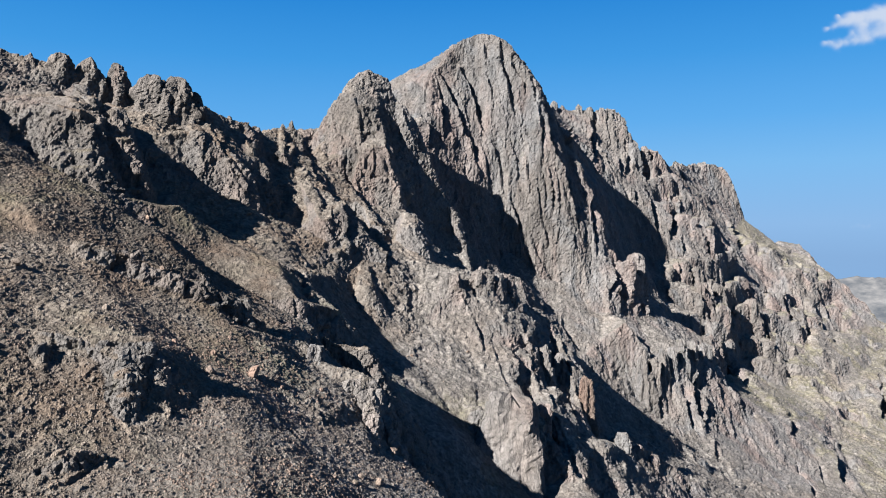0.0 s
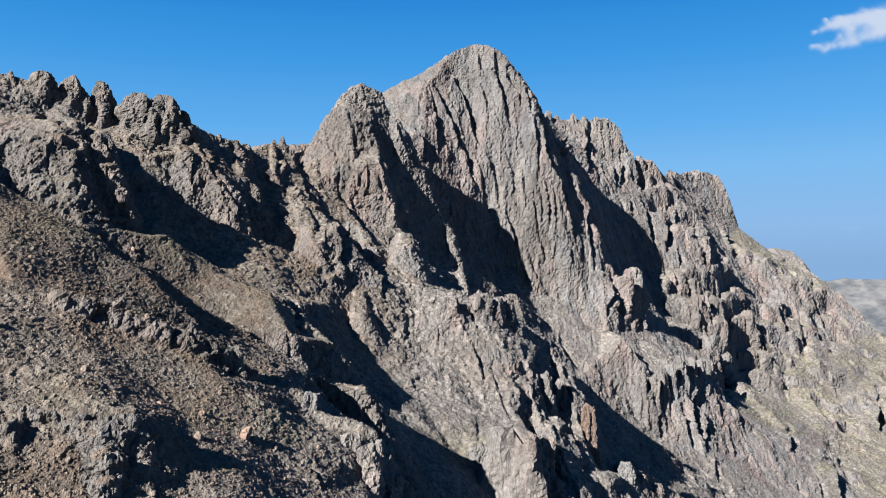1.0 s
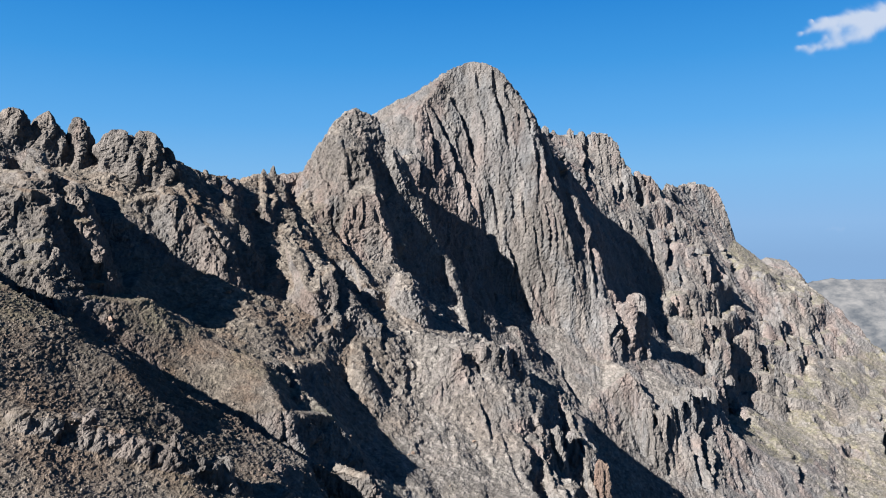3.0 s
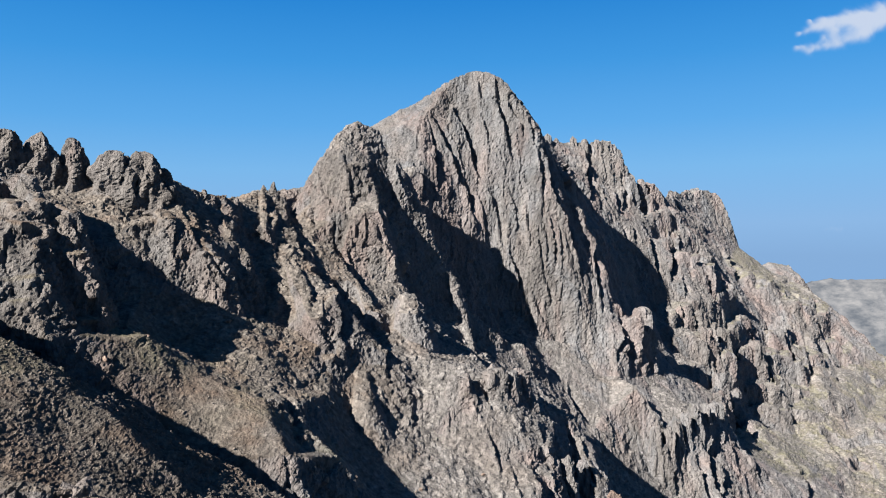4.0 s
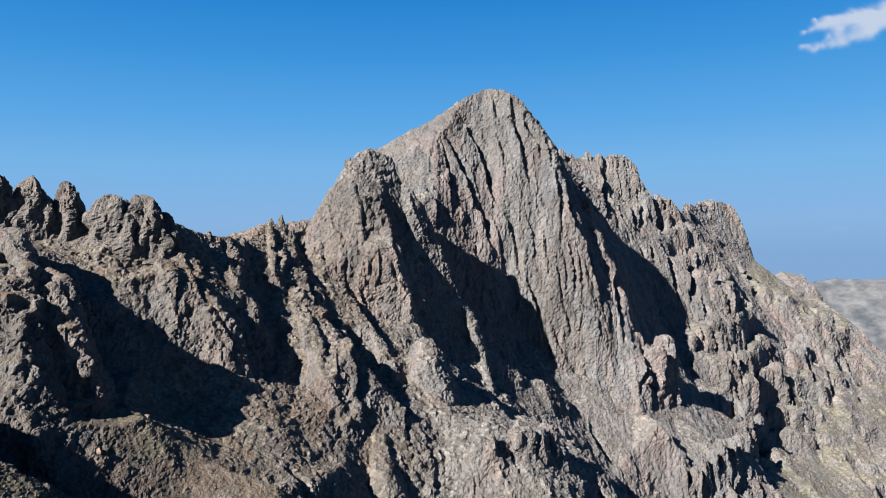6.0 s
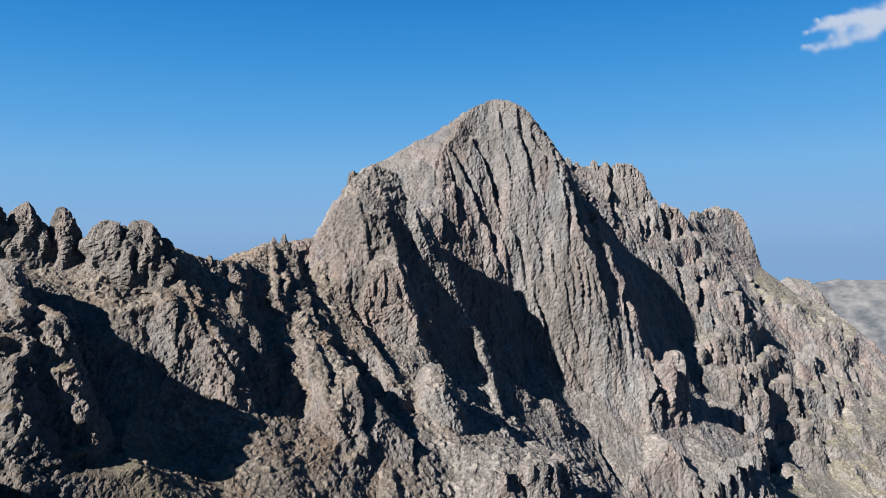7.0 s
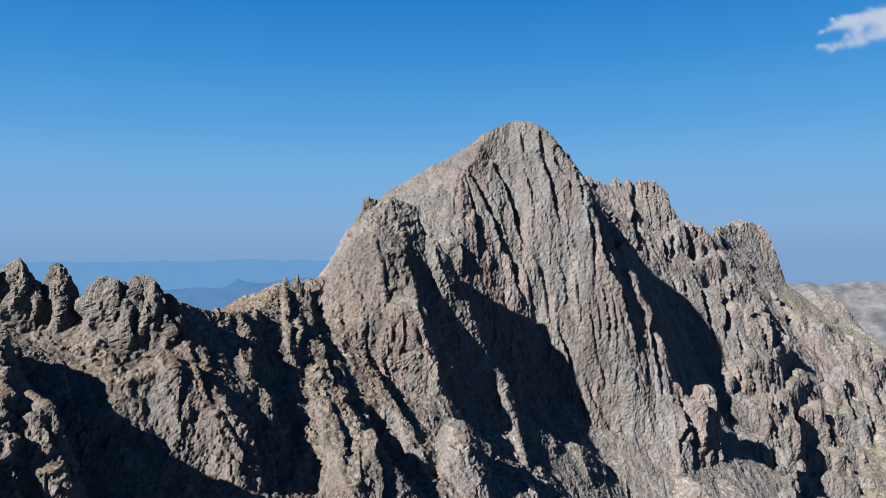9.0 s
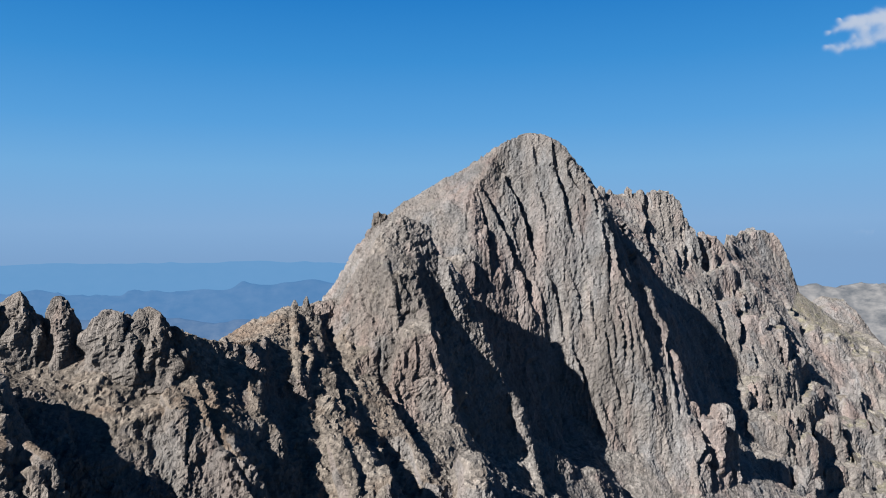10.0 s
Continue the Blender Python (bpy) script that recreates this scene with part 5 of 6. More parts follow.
REGIONS = (
    ("rock_tower", "pale grey rock tower with a sheer shaded flank", "rock tower",
     inside(px, py, (-43, 246), (-37, 234), (-27, 230), (-12, 234), (-6, 246), (-12, 262), (-16, 276), (-30, 276), (-44, 262)),
     (("tower_top", pz > 146, ""), ("tower_flank", px > -19, "sheer dark flank"), ("tower_body", pz > 122, ""), ("tower_foot", pz > -999, ""))),
    ("mountain_peak", "grey-pink rocky summit with a sheer fluted face", "mountain peak",
     inside(px, py, (-30, 276), (-16, 276), (-12, 262), (-6, 246), (8, 246), (14, 258), (30, 276), (46, 300), (62, 304), (72, 316), (62, 345), (52, 395), (20, 400), (-80, 400), (-80, 300)),
     (("summit_cap", pz > 186, "rounded rocky summit"), ("side_rib", (py < 272) & (px < 12), ""), ("buttress", px > 46, "upright grey-pink buttress"), ("shoulder", (px < -6) & (py > 285), "stony sloping shoulder"), ("hollow", pz < 100, "shaded hollow"), ("fluted_face", pz > -999, ""))),
    ("rocky_ridge", "dark grey-brown jagged ridge with ribs and shaded gullies", "mountain ridge",
     inside(px, py, (-160, 120), (-64, 128), (-54, 140), (-40, 172), (-30, 190), (-34, 214), (-37, 234), (-43, 246), (-44, 262), (-70, 300), (-160, 300)),
     (("ridge_crest", (pz > 135) & (py > 172), ""), ("side_spur", (py < 170) & (pz > 114) & (px < -57), "blocky rock spur"), ("buttress", inside(px, py, (-63, 190), (-52, 190), (-44, 182), (-44, 168), (-63, 168)), ""), ("ribs", (px > -54) & (py > 180), "narrow upright ribs"), ("scree_bowl", pz > -999, "stony shaded bowl"))),
    ("serrated_ridge", "distant grey serrated ridge with grassy ledges", "mountain ridge",
     inside(px, py, (52, 395), (62, 345), (78, 330), (110, 365), (150, 412), (200, 462), (250, 490), (320, 540), (420, 720), (340, 830), (100, 600), (40, 420)),
     (("knoll", py > 640, "rounded stony knoll"), ("serrated_crest", pz > 145, ""), ("shoulder", px > 185, "yellowish grassy shoulder"), ("cliff", pz > -999, "stepped cliffs with ledges of dry grass"))),
    ("scree_slope", "brown stony near slope with scattered boulders and dry tufts", "scree slope",
     inside(px, py, (-130, 40), (-10, 40), (2, 98), (-6, 110), (-20, 118), (-50, 124), (-64, 128), (-160, 120)),
     (("upper_bank", py > 97, "stony bank with rust-brown soil"), ("lower_bank", pz > -999, "grey rubble with low outcrops"))),
    ("middle_crag", "grey rock crag of upright ribs above a shaded gully", "crag",
     inside(px, py, (4, 140), (40, 140), (40, 200), (34, 216), (20, 214), (6, 200), (-2, 190), (4, 170)),
     (("front_buttress", py < 172, ""), ("back_ribs", pz > -999, "narrow upright ribs"))),
    ("lower_crag", "long grey crag of closely set upright columns", "crag",
     inside(px, py, (66, 262), (100, 262), (130, 290), (150, 330), (150, 400), (118, 360), (92, 318), (66, 290)),
     (("outer_wall", px < 96, ""), ("inner_wall", pz > -999, ""))),
    ("rock_rib", "pale rib of broken rock between scree gullies", "rock rib",
     inside(px, py, (-40, 172), (-20, 168), (-19, 200), (-27, 214), (-34, 214), (-30, 190)),
     (("rib_crest", psteep > 0.5, ""), ("rib_foot", pz > -999, "stony foot"))),
)
taken = np.zeros(len(quads), dtype=bool)
for name, label, category, where, parts in REGIONS:
    where = where & ~taken
    taken |= where
    mids = mid[where]
    base = Vector((float(mids[:, 0].mean()), float(mids[:, 1].mean()), float(mids[:, 2].min())))
    thing = new(name)
    thing.location = base
    tagged(thing, label, category)
    for part_name, mask, part_label in parts:
        got = where & mask
        where = where & ~mask
        if got.sum() < 30:
            continue
        piece = new(part_name, mesh_from(part_name, co - np.array(base), quads[got], ROCK, False, values))
        piece.parent = thing
        if part_label:
            tagged(piece, part_label)
every = np.concatenate([co, co_w])
rest = np.concatenate([quads[~taken], quads_w + len(co)])
ground = new("ground", mesh_from("ground", every, rest, ROCK, False, {"steep": np.concatenate([steepness, steep_w]), "tone": np.concatenate([tone, np.zeros(len(co_w))]), "grass": np.concatenate([grass, 0.4 * (1 - steep_w)]), "brown": np.concatenate([brown, np.full(len(co_w), 0.5)])}))
tagged(ground, "grey-brown stony mountainside with crags and scree", "ground", kind="structure")


# ---- pinnacles and pillars ----
def column(name, x, y, top, tall, wide, deep=None, point=0.5, lean=(0, 0), seed=0, around=30, size=0.5, mat=None, crown=0.9):
    """A rough column of jointed rock: a closed skin from below the ground to its top at height top."""
    deep = deep or wide
    base_z = top - tall
    up = max(12, int(tall / wide * around / 2.2))
    a = np.linspace(0, 2 * math.pi, around, endpoint=False)
    h = np.linspace(0, 1, up)
    A, Hh = np.meshgrid(a, h, indexing="ij")
    square = 1 / (np.abs(np.cos(A + seed)) ** 4 + np.abs(np.sin(A + seed)) ** 4) ** 0.25
    body = (1.22 - (1.22 - point) * Hh ** 1.05) * np.sqrt(np.clip(1 - np.clip((Hh - crown) / (1 - crown), 0, 1) ** 2, 0, 1))
    R = square * np.maximum(body, 0.02)
    R = R * (1 + 0.16 * np.sin(3 * A + 5 * Hh + seed) * np.sin(7 * Hh + 2 * seed) + 0.08 * np.sin(5 * A - 11 * Hh + 3 * seed))
    cx, cy = x + lean[0] * Hh * tall, y + lean[1] * Hh * tall
    co = np.stack([cx + R * np.cos(A) * wide / 2, cy + R * np.sin(A) * deep / 2, base_z + Hh * tall], 2).reshape(-1, 3)
    out = np.stack([np.cos(A), np.sin(A), np.clip((Hh - 0.85) * 4, 0, 1)], 2).reshape(-1, 3)
    size = max(size, min(0.85, wide * 0.1))
    d, tone = rock_relief(co + 13.7 * seed, size)
    d = 1.35 * d * np.clip(R.reshape(-1) * 1.6, 0.15, 1)
    co = co + out * d[:, None]
    co[:, 2] += (0.17 * wide * vnoise(co / (0.30 * wide), seed % 7) + 0.08 * wide * vnoise(co / (0.12 * wide), seed % 5)) * np.clip((Hh.reshape(-1) - 0.6) * 3, 0, 1)
    i, j = np.meshgrid(np.arange(around), np.arange(up - 1), indexing="ij")
    i, j = i.ravel(), j.ravel()
    k = (i + 1) % around
    quads = np.stack([i * up + j, k * up + j, k * up + j + 1, i * up + j + 1], 1)
    me_values = {"steep": np.ones(len(co)), "tone": tone, "grass": np.zeros(len(co)), "brown": np.full(len(co), 1.0 if x < -20 else 0.0)}
    base = (x, y, base_z)
    ob = new(name, mesh_from(name, co - np.array(base), quads, mat or ROCK, False, me_values))
    ob.location = base
    return ob


def pinnacle(x, y, top, tall, wide, deep=None, point=0.45, lean=(0, 0), seed=0):
    ob = column("rock_pinnacle", x, y, top, tall, wide, deep, point, lean, seed, 60, 0.42, None, 0.66)
    return tagged(ob, "weathered dark grey rock pinnacle standing on the ridge crest", "rock pinnacle", "pinnacles on the ridge")


pinnacle(-83.6, 183.6, 146.9, 15, 7.5, 6, 0.70, (0, 0), 1)
pinnacle(-78.0, 185.8, 146.2, 15, 5.4, 5, 0.66, (0, 0), 2)
pinnacle(-70.6, 187.4, 144.6, 14, 9.5, 7, 0.60, (0, 0), 3)
pinnacle(-66.0, 189.8, 143.6, 13, 9.5, 7, 0.62, (0, 0), 4)
pinnacle(-62.6, 192, 140.6, 10, 7, 6, 0.6, (0, 0), 12)
pinnacle(-89, 180.5, 147.6, 15, 7, 6, 0.68, (0, 0), 5)
pinnacle(-95.5, 178, 146.6, 16, 7, 7, 0.42, (0, 0), 6)
pinnacle(-62.2, 198, 139.9, 9, 2.4, 2.4, 0.5, (0, 0), 7)
pinnacle(-48, 245.3, 142.8, 13, 4.2, 4, 0.4, (0, 0), 8)
pinnacle(-51, 246.5, 142, 13, 4.4, 4, 0.4, (0, 0), 9)
pinnacle(-45.4, 244, 139, 12, 3.4, 4, 0.4, (0, 0), 10)
pinnacle(-57, 206, 137.6, 9, 3.2, 3, 0.5, (0, 0), 11)


def far_pinnacle(x, y, top, tall, wide, seed):
    ob = column("ridge_spike", x, y, top, tall, wide, wide, 0.45, (0, 0), seed, 22, 0.6)
    return tagged(ob, "blunt grey-pink rock spike on the distant serrated ridge", "rock spike", "spikes on the serrated ridge")


for k, (x, y, top, tall, wide) in enumerate(((61, 424, 185.2, 24, 6), (66.5, 430, 184.6, 22, 5), (71.5, 433, 182.4, 22, 4.5), (76, 435, 185.4, 24, 6), (83, 437, 184.8, 22, 6), (90, 440, 185.2, 22, 7), (95.5, 441, 182.5, 20, 5), (108, 445, 168.5, 18, 6), (117, 449, 164.5, 16, 6), (124, 453, 162.5, 18, 6), (160, 528, 164.5, 18, 7), (183, 565, 168.5, 18, 9), (192, 574, 171, 18, 8), (201, 574, 167, 18, 9))):
    far_pinnacle(x, y, top, tall, wide, 20 + k)


def pillar(x, y, top, tall, wide, deep=None, point=0.7, lean=(0, 0), seed=0, label="upright grey rock pillar with dark joints on the crag", group="pillars on the crags", mat=None):
    ob = column("rock_pillar", x, y, top, tall, wide, deep, point, lean, seed, 40, 0.5, mat)
    return tagged(ob, label, "rock pillar", group)


# pillars of the middle crag
pillar(12.5, 143.5, 73.6, 27, 11.5, 9, 0.80, (0.02, 0.30), 41, "broad pale grey rock pillar with fine upright joints")
pillar(19.8, 159, 70.5, 24, 5, 5, 0.6, (0, 0.05), 42)
pillar(15.5, 181, 80.5, 22, 4.5, 5, 0.6, (0, 0.05), 43)
pillar(20.5, 184, 79.5, 24, 4.5, 5, 0.6, (0, 0.05), 44)
pillar(25, 186.5, 78.8, 24, 4.2, 5, 0.55, (0, 0.05), 45)
pillar(29.5, 193, 76.5, 26, 4.0, 5, 0.55, (0, 0.05), 46)
pillar(35.5, 197, 72.5, 30, 5, 5, 0.5, (-0.04, 0.05), 47)
pillar(35.4, 186.0, 71.5, 26, 4.6, 4, 0.5, (-0.05, 0.05), 48, "rust-brown upright rock slab beside a deep shaded gully", mat=RUST_ROCK)
pillar(-36, 320, 167.8, 12, 5.5, 5, 0.6, (0, 0), 49, "blunt pale rock knob on the shoulder of the peak", "knobs on the shoulder")
pillar(-19.4, 243.2, 134.8, 16, 7.0, 7, 0.80, (0, 0.08), 50, "squat brown-grey rock block jutting from the rock tower", "blocks of the rock tower")
pillar(-20.2, 243.6, 126.2, 16, 15.5, 12, 0.92, (0, 0.10), 51, "broad bedded rock block at the foot of the rock tower", "blocks of the rock tower")
# columns of the lower crag
for k, (x, y, top, tall, wide) in enumerate(((72.5, 281, 62.5, 22, 5), (77.5, 283, 62, 24, 5), (82, 288, 64, 22, 5), (87, 292.5, 64.5, 26, 5), (92, 298, 67, 24, 5.5), (98, 305, 65, 28, 6), (103, 313, 62.5, 26, 6), (109, 323, 62.5, 26, 6.5), (115, 336, 65, 26, 7), (125, 359, 69, 30, 9))):
    pillar(x - 0.6, y - 2.0, top + 1.6, tall, wide, wide, 0.62, (0, 0.08), 60 + k)
# blocks at the foot of the great face
pillar(67.5, 318.5, 102.5, 26, 9, 7, 0.66, (0, 0.03), 81, "squat grey rock tower at the foot of the face")
pillar(72, 315.5, 99.5, 28, 13, 9, 0.92, (0, 0.03), 82, "squat grey rock tower at the foot of the face")
pillar(79.5, 321.5, 101, 30, 10, 9, 0.80, (0, 0.03), 93, "squat grey rock tower at the foot of the face")
pillar(62.5, 311, 101, 22, 8, 7, 0.7, (0, 0.05), 83, "squat grey rock tower at the foot of the face")
pillar(125.5, 378, 88, 22, 5, 5, 0.6, (0, 0.04), 84)
pillar(131, 384, 87, 26, 8.5, 7, 0.65, (0, 0.04), 85)
pillar(139, 391, 86, 28, 9, 7, 0.65, (0, 0.04), 94)
pillar(146, 427, 114, 28, 10, 8, 0.6, (0, 0.04), 95)
pillar(120, 374, 84, 20, 5, 5, 0.6, (0, 0.04), 86)
pillar(166, 417, 76, 26, 11, 7, 0.62, (0, 0.05), 87, "sloping grey-pink rock slab standing from the scree")
pillar(203, 468, 86, 20, 8, 7, 0.5, (0, 0.05), 88)
pillar(173, 347, 19, 18, 8, 7, 0.7, (0, 0.02), 89)


# ---- boulders ----
def boulder_mesh(name, seed, cuts=9, subdiv=2):
    """A stone with broken faces: a ball cut by random planes and roughened."""
    rng = random.Random(seed)
    bm = bmesh.new()
    bmesh.ops.create_icosphere(bm, subdivisions=subdiv, radius=1.0)
    planes = []
    for _ in range(cuts):
        n = Vector((rng.gauss(0, 1), rng.gauss(0, 1), rng.gauss(0, 1))).normalized()
        planes.append((n, rng.uniform(0.45, 0.8)))
    squash = Vector((rng.uniform(0.8, 1.2), rng.uniform(0.7, 1.1), rng.uniform(0.6, 0.95)))
    for v in bm.verts:
        for n, d in planes:
            over = v.co.dot(n) - d
            if over > 0:
                v.co -= n * over
        v.co *= 1 + 0.07 * noise.noise(v.co * 2.3 + Vector((seed, 0, 0)))
        v.co = Vector((v.co.x * squash.x, v.co.y * squash.y, v.co.z * squash.z))
    me = bpy.data.meshes.new(name)
    bm.to_mesh(me)
    bm.free()
    me.materials.append(LOOSE_ROCK)
    return me


BOULDERS = [boulder_mesh("boulder", 100 + k) for k in range(8)]
rng = np.random.RandomState(7)


def boulder(x, y, size, k, label, group="boulders on the slope", sink=0.25):
    ob = new("boulder", BOULDERS[k % len(BOULDERS)])
    z = float(height(np.array([x]), np.array([y]))[0])
    turn = pose(x, y, z + size * (0.5 - sink), float(rng.uniform(-25, 25)), float(rng.uniform(-25, 25)), float(rng.uniform(0, 360)))
    ob.matrix_world = turn @ Matrix.Diagonal((size / 2 * 1.15, size / 2 * 1.15, size / 2 * 1.15, 1))
    return tagged(ob, label, "boulder", group)


for k, (x, y, top, tall, wide) in enumerate(((1.8, 187.5, 96.5, 12, 6.5), (9.5, 192.5, 97.2, 12, 6), (13.0, 194.5, 95.5, 11, 5), (16, 199, 96, 12, 6), (-30.5, 150, 98.6, 9, 4.6), (-26, 146, 93, 8, 4))):
    pillar(x, y, top, tall, wide, wide, 0.62, (0, 0.04), 110 + k, "rounded grey rock outcrop on the stony slope", "outcrops on the slope")
for k, (x, y, top, tall, wide) in enumerate(((-28.2, 69.6, 91.9, 7, 2.8), (-27.2, 67.4, 90.0, 6, 2.4), (-30.4, 70.4, 92.3, 6, 2.4), (-34.9, 67.6, 92.2, 6, 2.6), (-38, 95, 100.6, 5, 2.6), (-30.5, 98.6, 97.6, 5, 2.8), (-26.4, 101.4, 94.4, 5, 2.6), (42.3, 183.0, 58.4, 12, 5.0), (46.2, 186.5, 54.8, 11, 5.5), (51.0, 189.6, 51.0, 11, 5.0), (-9.2, 96.5, 83.4, 7, 3.2), (-11.4, 98.4, 84.4, 6, 3), (-6.8, 98.6, 79.5, 7, 3), (-17.5, 106, 88, 6, 3))):
    pillar(x, y, top, tall, wide, wide, 0.62, (0, 0.04), 130 + k, "pale grey rock outcrop breaking through the rubble", "outcrops on the slope")
for x, y, size in ((-21, 86, 1.6), (-24, 80, 1.2)):
    boulder(x, y, size, int(x * 7) % 8, "large grey boulder half sunk in the scree", "large boulders")

# boulders and stones strewn over the gentler ground near the flight
flat = np.nonzero((steepness < 0.5) & (co[:, 1] < 175) & (co[:, 0] < 20) & (co[:, 0] > -75))[0]
pick = flat[rng.permutation(len(flat))]
for k, v in enumerate(pick[:230]):
    x, y, z = co[v]
    size = 0.35 + 1.1 * rng.rand() ** 6
    ob = new("boulder", BOULDERS[k % len(BOULDERS)])
    ob.matrix_world = pose(x, y, z + size * 0.15, *(float(a) for a in rng.uniform(-40, 40, 2)), float(rng.uniform(0, 360))) @ Matrix.Diagonal((size / 2, size / 2, size / 2, 1))
    tagged(ob, "angular grey-brown boulder lying on the scree", "boulder", "boulders on the slope")


def stones(name, where, low, high, label):
    """Loose stones too many to count, as one mesh."""
    corners = np.array([(1, 0, 0), (0, 1, 0), (-1, 0, 0), (0, -1, 0), (0, 0, 1), (0, 0, -1)], dtype=float)
    faces = np.array([(0, 1, 4), (1, 2, 4), (2, 3, 4), (3, 0, 4), (1, 0, 5), (2, 1, 5), (3, 2, 5), (0, 3, 5)])
    n = len(where)
    r = np.random.RandomState(11)
    size = low + (high - low) * r.rand(n) ** 3
    ax = r.uniform(0.6, 1.3, (n, 1, 3)) * size[:, None, None] / 2
    local = (corners[None] + r.uniform(-0.3, 0.3, (n, 6, 3))) * ax
    t = r.uniform(0, 2 * math.pi, n)
    c, s = np.cos(t)[:, None], np.sin(t)[:, None]
    tilt = r.uniform(-0.5, 0.5, n)[:, None]
    x, y, z = local[:, :, 0], local[:, :, 1], local[:, :, 2]
    x, y = c * x - s * y, s * x + c * y
    y, z = np.cos(tilt) * y - np.sin(tilt) * z, np.sin(tilt) * y + np.cos(tilt) * z
    verts = np.stack([x, y, z], 2) + where[:, None, :]
    tri = (faces[None] + (np.arange(n) * 6)[:, None, None]).reshape(-1, 3)
    me = bpy.data.meshes.new(name)
    verts = verts.reshape(-1, 3)
    me.vertices.add(len(verts))
    me.vertices.foreach_set("co", verts.astype(np.float32).ravel())
    me.loops.add(tri.size)
    me.loops.foreach_set("vertex_index", tri.astype(np.int32).ravel())
    me.polygons.add(len(tri))
    me.polygons.foreach_set("loop_start", (np.arange(len(tri)) * 3).astype(np.int32))
    me.update(calc_edges=True)
    me.materials.append(LOOSE_ROCK)
    return tagged(new(name, me), label, "stones", kind="stuff")


near_flat = pick[230:]
near_flat = near_flat[rng.rand(len(near_flat)) < np.clip((150 - co[near_flat, 1]) / 90, 0.12, 1)][:36000]
stones("scree_stones", co[near_flat], 0.10, 0.34, "loose grey-brown stones scattered over the near slope")


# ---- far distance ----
def haze_material(name, base, haze_glow, streak):
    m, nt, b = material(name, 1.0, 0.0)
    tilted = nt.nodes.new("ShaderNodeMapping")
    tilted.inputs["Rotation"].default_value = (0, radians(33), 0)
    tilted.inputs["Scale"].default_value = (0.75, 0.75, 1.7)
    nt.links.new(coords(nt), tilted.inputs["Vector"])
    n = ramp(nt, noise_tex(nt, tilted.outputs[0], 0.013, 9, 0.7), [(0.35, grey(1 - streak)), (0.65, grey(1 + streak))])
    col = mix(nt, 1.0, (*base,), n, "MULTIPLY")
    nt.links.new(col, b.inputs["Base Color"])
    # the haze in front of the range is painted on as its own glow
    b.inputs["Emission Color"].default_value = (*haze_glow, 1)
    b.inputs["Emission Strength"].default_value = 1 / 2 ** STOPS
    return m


def far_range(name, x0, x1, y, crest, foot, rough, seed, mat, label, profile):
    """A far mountain range: a crest line of given shape with slopes on both sides."""
    nx, ny = 320, 44
    xs = np.linspace(x0, x1, nx)
    top = np.interp(xs, np.linspace(x0, x1, len(profile)), profile)
    co, quads = [], []
    for i, x in enumerate(xs):
        for j in range(ny):
            t = j / (ny - 1) * 2 - 1
            co.append((x, y + t * 500, foot + (crest + top[i] - foot) * (1 - abs(t)) ** 0.9))
    co = np.array(co)
    co[:, 2] += rough * (vnoise(co / 230, seed) + 0.7 * (ridged(co / 150, seed + 1) - 0.4) + 0.2 * ridged(co / 60, seed + 2)) * np.clip((co[:, 2] - foot) / 60, 0, 1)
    for i in range(nx - 1):
        for j in range(ny - 1):
            quads.append((i * ny + j, (i + 1) * ny + j, (i + 1) * ny + j + 1, i * ny + j + 1))
    ob = new(name, mesh_from(name, co, np.array(quads), mat, True))
    return tagged(ob, label, "mountain range", kind="structure")


# second colour of each: the painted haze, glowing over the range's dark base
PALE = haze_material("pale_hazed_rock", (0.036, 0.033, 0.030), (0.114, 0.146, 0.190), 0.65)
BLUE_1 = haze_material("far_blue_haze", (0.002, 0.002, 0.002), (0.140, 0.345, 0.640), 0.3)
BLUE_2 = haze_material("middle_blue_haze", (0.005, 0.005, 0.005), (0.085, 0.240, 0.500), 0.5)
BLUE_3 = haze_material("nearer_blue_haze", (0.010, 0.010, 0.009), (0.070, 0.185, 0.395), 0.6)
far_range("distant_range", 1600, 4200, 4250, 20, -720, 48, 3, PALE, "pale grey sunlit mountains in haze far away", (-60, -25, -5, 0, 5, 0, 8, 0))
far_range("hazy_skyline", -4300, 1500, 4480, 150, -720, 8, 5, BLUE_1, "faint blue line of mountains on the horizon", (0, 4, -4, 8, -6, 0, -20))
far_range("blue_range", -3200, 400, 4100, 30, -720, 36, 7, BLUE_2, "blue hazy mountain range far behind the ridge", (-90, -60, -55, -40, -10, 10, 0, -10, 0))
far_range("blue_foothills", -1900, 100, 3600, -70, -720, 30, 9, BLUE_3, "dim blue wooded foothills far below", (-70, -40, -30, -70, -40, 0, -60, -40))


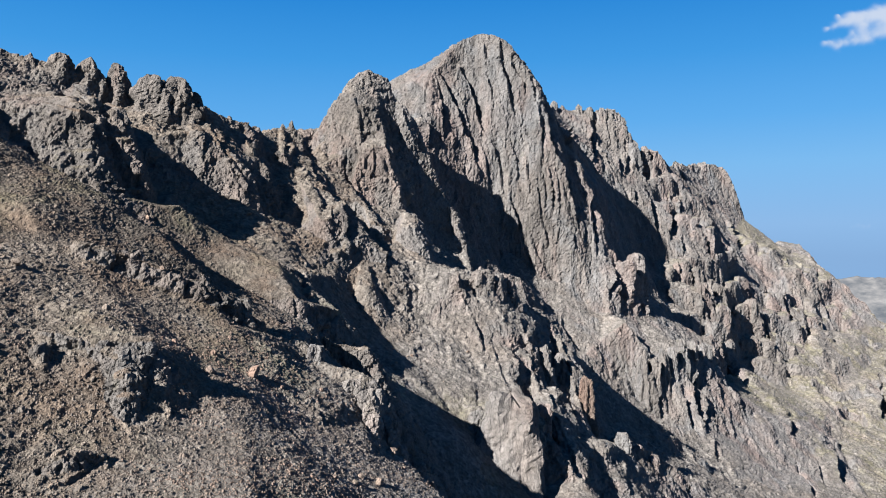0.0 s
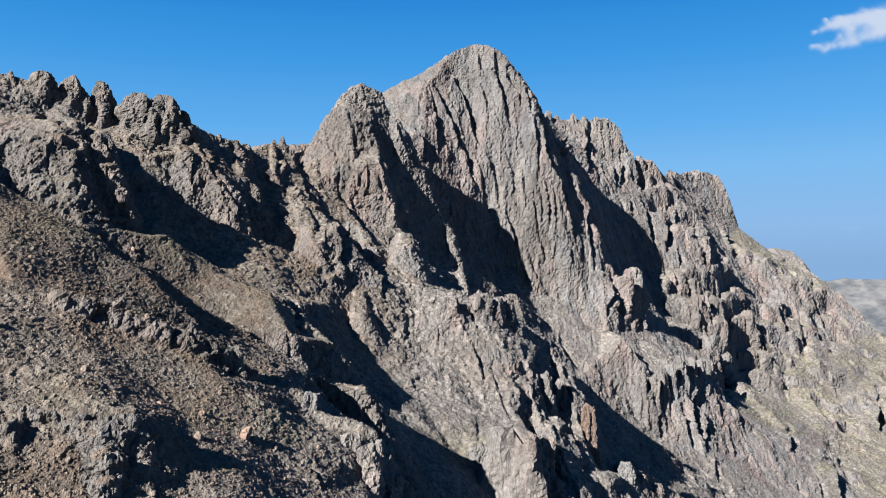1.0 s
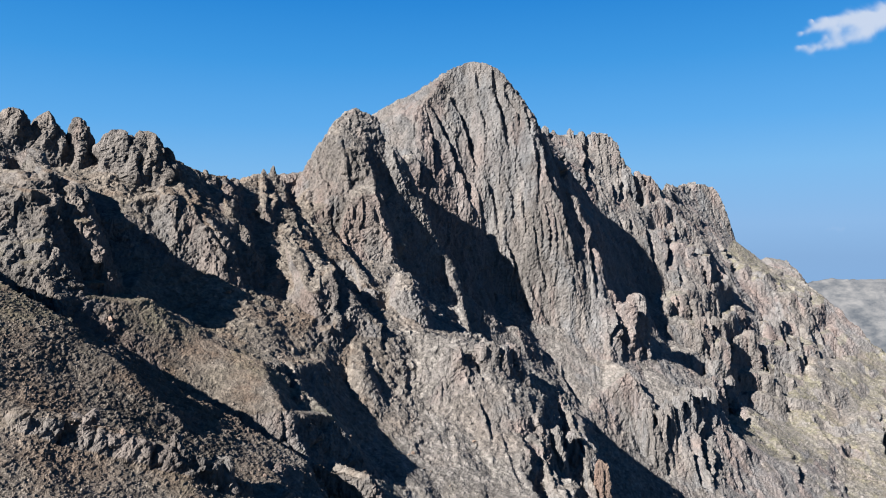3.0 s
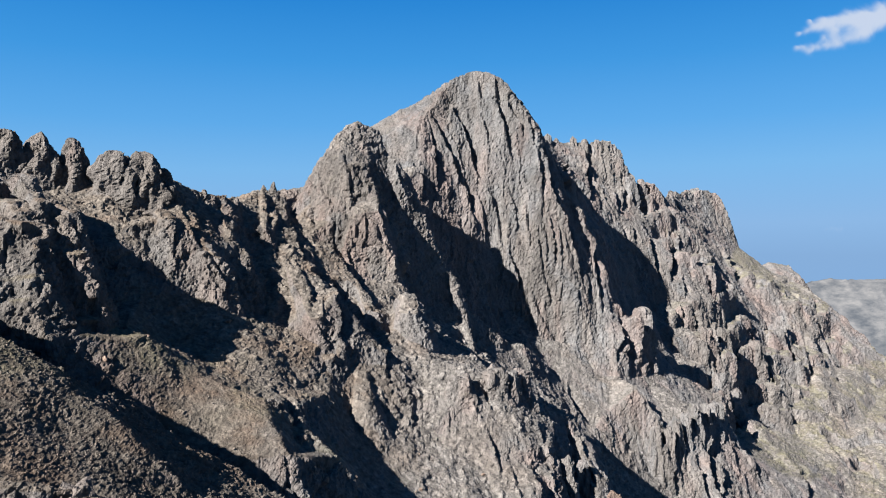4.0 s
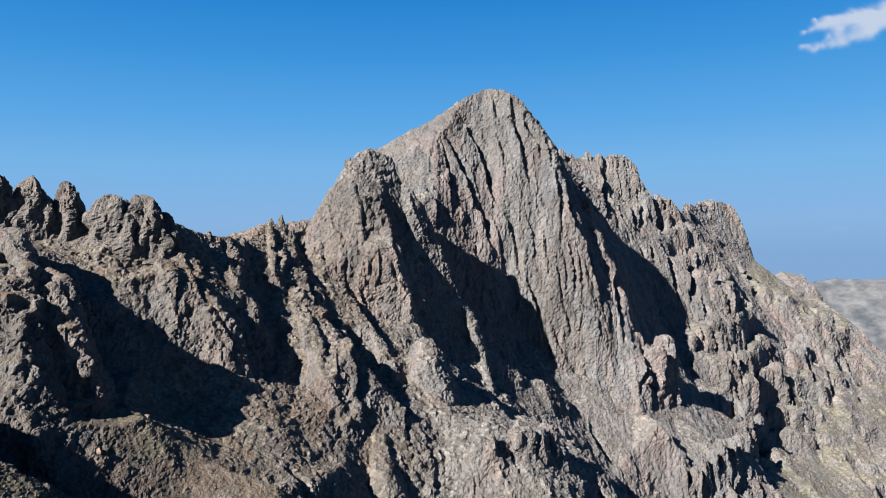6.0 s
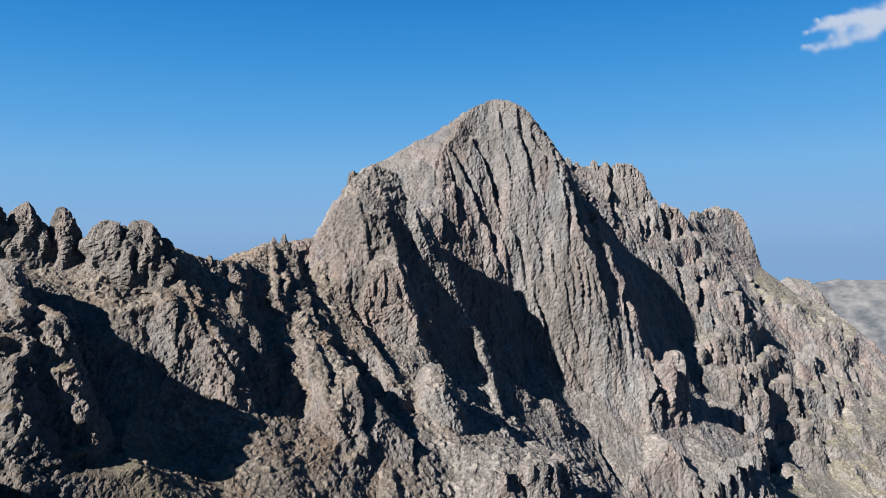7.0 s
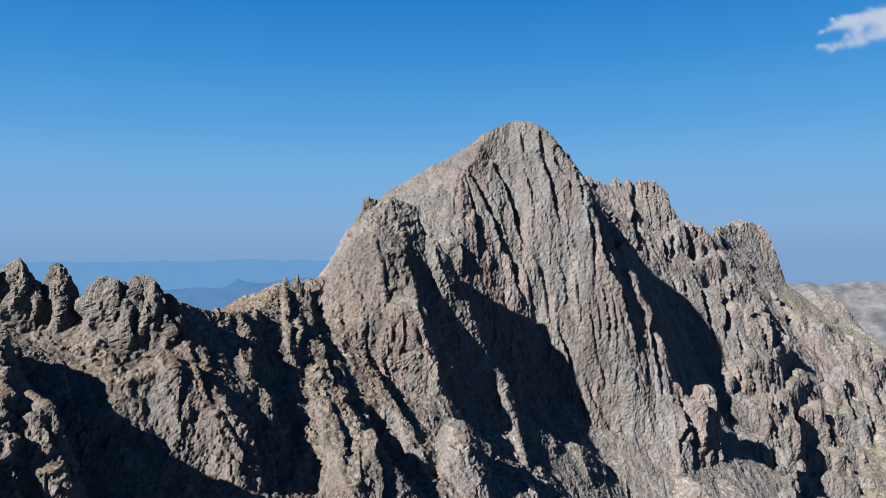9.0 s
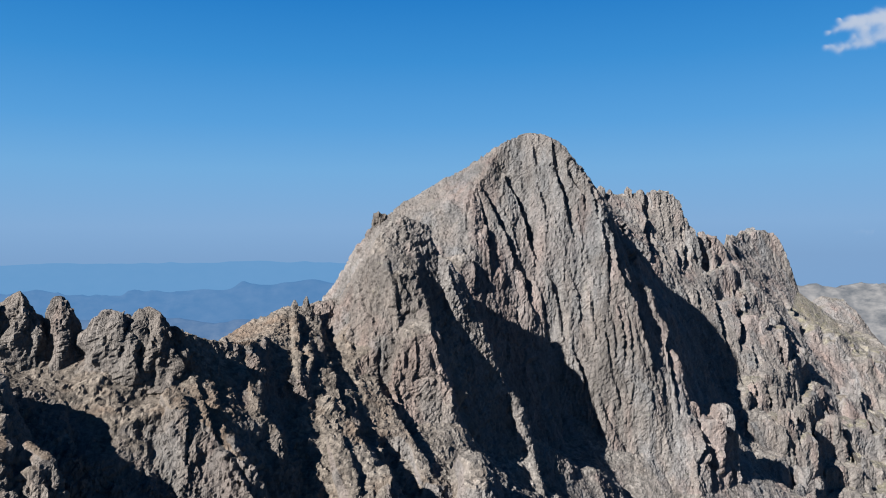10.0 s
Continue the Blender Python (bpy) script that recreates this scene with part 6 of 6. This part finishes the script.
# ---- clouds ----
def cloud(name, centre, lobes, most, label):
    """A thin bright sheet of vapour far off in the sky, dense in its lobes and ragged at its edges."""
    m = bpy.data.materials.new(name)
    m.use_nodes = True
    nt = m.node_tree
    nt.nodes.clear()
    out = nt.nodes.new("ShaderNodeOutputMaterial")
    clear = nt.nodes.new("ShaderNodeBsdfTransparent")
    # sunlight on the cloud is put in as this glow, whiter where it is denser
    white = nt.nodes.new("ShaderNodeEmission")
    nt.links.new(mix(nt, attribute(nt, "cover"), (0.42, 0.56, 0.80), (0.60, 0.67, 0.80)), white.inputs["Color"])
    white.inputs["Strength"].default_value = 1 / 2 ** STOPS
    mx = nt.nodes.new("ShaderNodeMixShader")
    nt.links.new(attribute(nt, "cover"), mx.inputs[0])
    nt.links.new(clear.outputs[0], mx.inputs[1])
    nt.links.new(white.outputs[0], mx.inputs[2])
    nt.links.new(mx.outputs[0], out.inputs[0])
    lob = np.array(lobes, dtype=float)
    lo, hi = (lob[:, :2] - 2 * lob[:, 2:]).min(axis=0), (lob[:, :2] + 2 * lob[:, 2:]).max(axis=0)
    step = 4.0
    gx, gz = np.meshgrid(np.arange(lo[0], hi[0], step), np.arange(lo[1], hi[1], step), indexing="ij")
    ni, nj = gx.shape
    p = np.stack([gx.ravel(), np.zeros(gx.size), gz.ravel()], 1)
    warped = p[:, [0, 2]] + 14 * np.stack([vnoise(p / 45, 3), vnoise(p / 45, 4)], 1)
    heap = np.zeros(len(p))
    for x, z, size in lobes:
        heap += np.exp(-((warped[:, 0] - x) ** 2 + (warped[:, 1] - z) ** 2) / (0.85 * size) ** 2)
    heap += 0.20 * vnoise(p / 46, 5) + 0.12 * vnoise(p / 21, 6) + 0.05 * vnoise(p / 9, 7)
    t = np.clip((heap - 0.16) / 1.5, 0, 1)
    density = most * t * t * (3 - 2 * t)
    co = p + np.stack([0 * t, 40 * (1 - t), 0 * t], 1)
    i, j = np.meshgrid(np.arange(ni - 1), np.arange(nj - 1), indexing="ij")
    q = np.stack([i * nj + j, (i + 1) * nj + j, (i + 1) * nj + j + 1, i * nj + j + 1], 2).reshape(-1, 4)
    q = q[density[q].max(axis=1) > 0.004]
    ob = new(name, mesh_from(name, co, q, m, True, {"cover": density}))
    ob.location = centre
    ob.visible_shadow = False
    return tagged(ob, label, "cloud", kind="structure")


cloud("cloud", (2265, 4230, 1340), ((-158, 16, 22), (-118, 33, 30), (-80, 55, 35), (-92, 88, 16), (-40, 60, 40), (0, 75, 48), (50, 75, 55), (100, 90, 60), (150, 95, 66), (210, 105, 74), (280, 110, 82), (350, 120, 92), (420, 125, 92), (-162, -70, 24), (-125, -70, 30), (-85, -66, 32), (-40, -60, 34), (10, -50, 34), (60, -35, 42), (120, -10, 48), (180, 10, 52), (240, 20, 58), (-20, -10, 28), (30, 15, 40)), 0.92, "small white ragged cloud in the blue sky")
cloud("faint_cloud", (2330, 4300, 270), ((-45, 0, 14), (-15, 3, 18), (15, 4, 20), (45, 6, 16)), 0.22, "faint wisp of cloud above the haze")
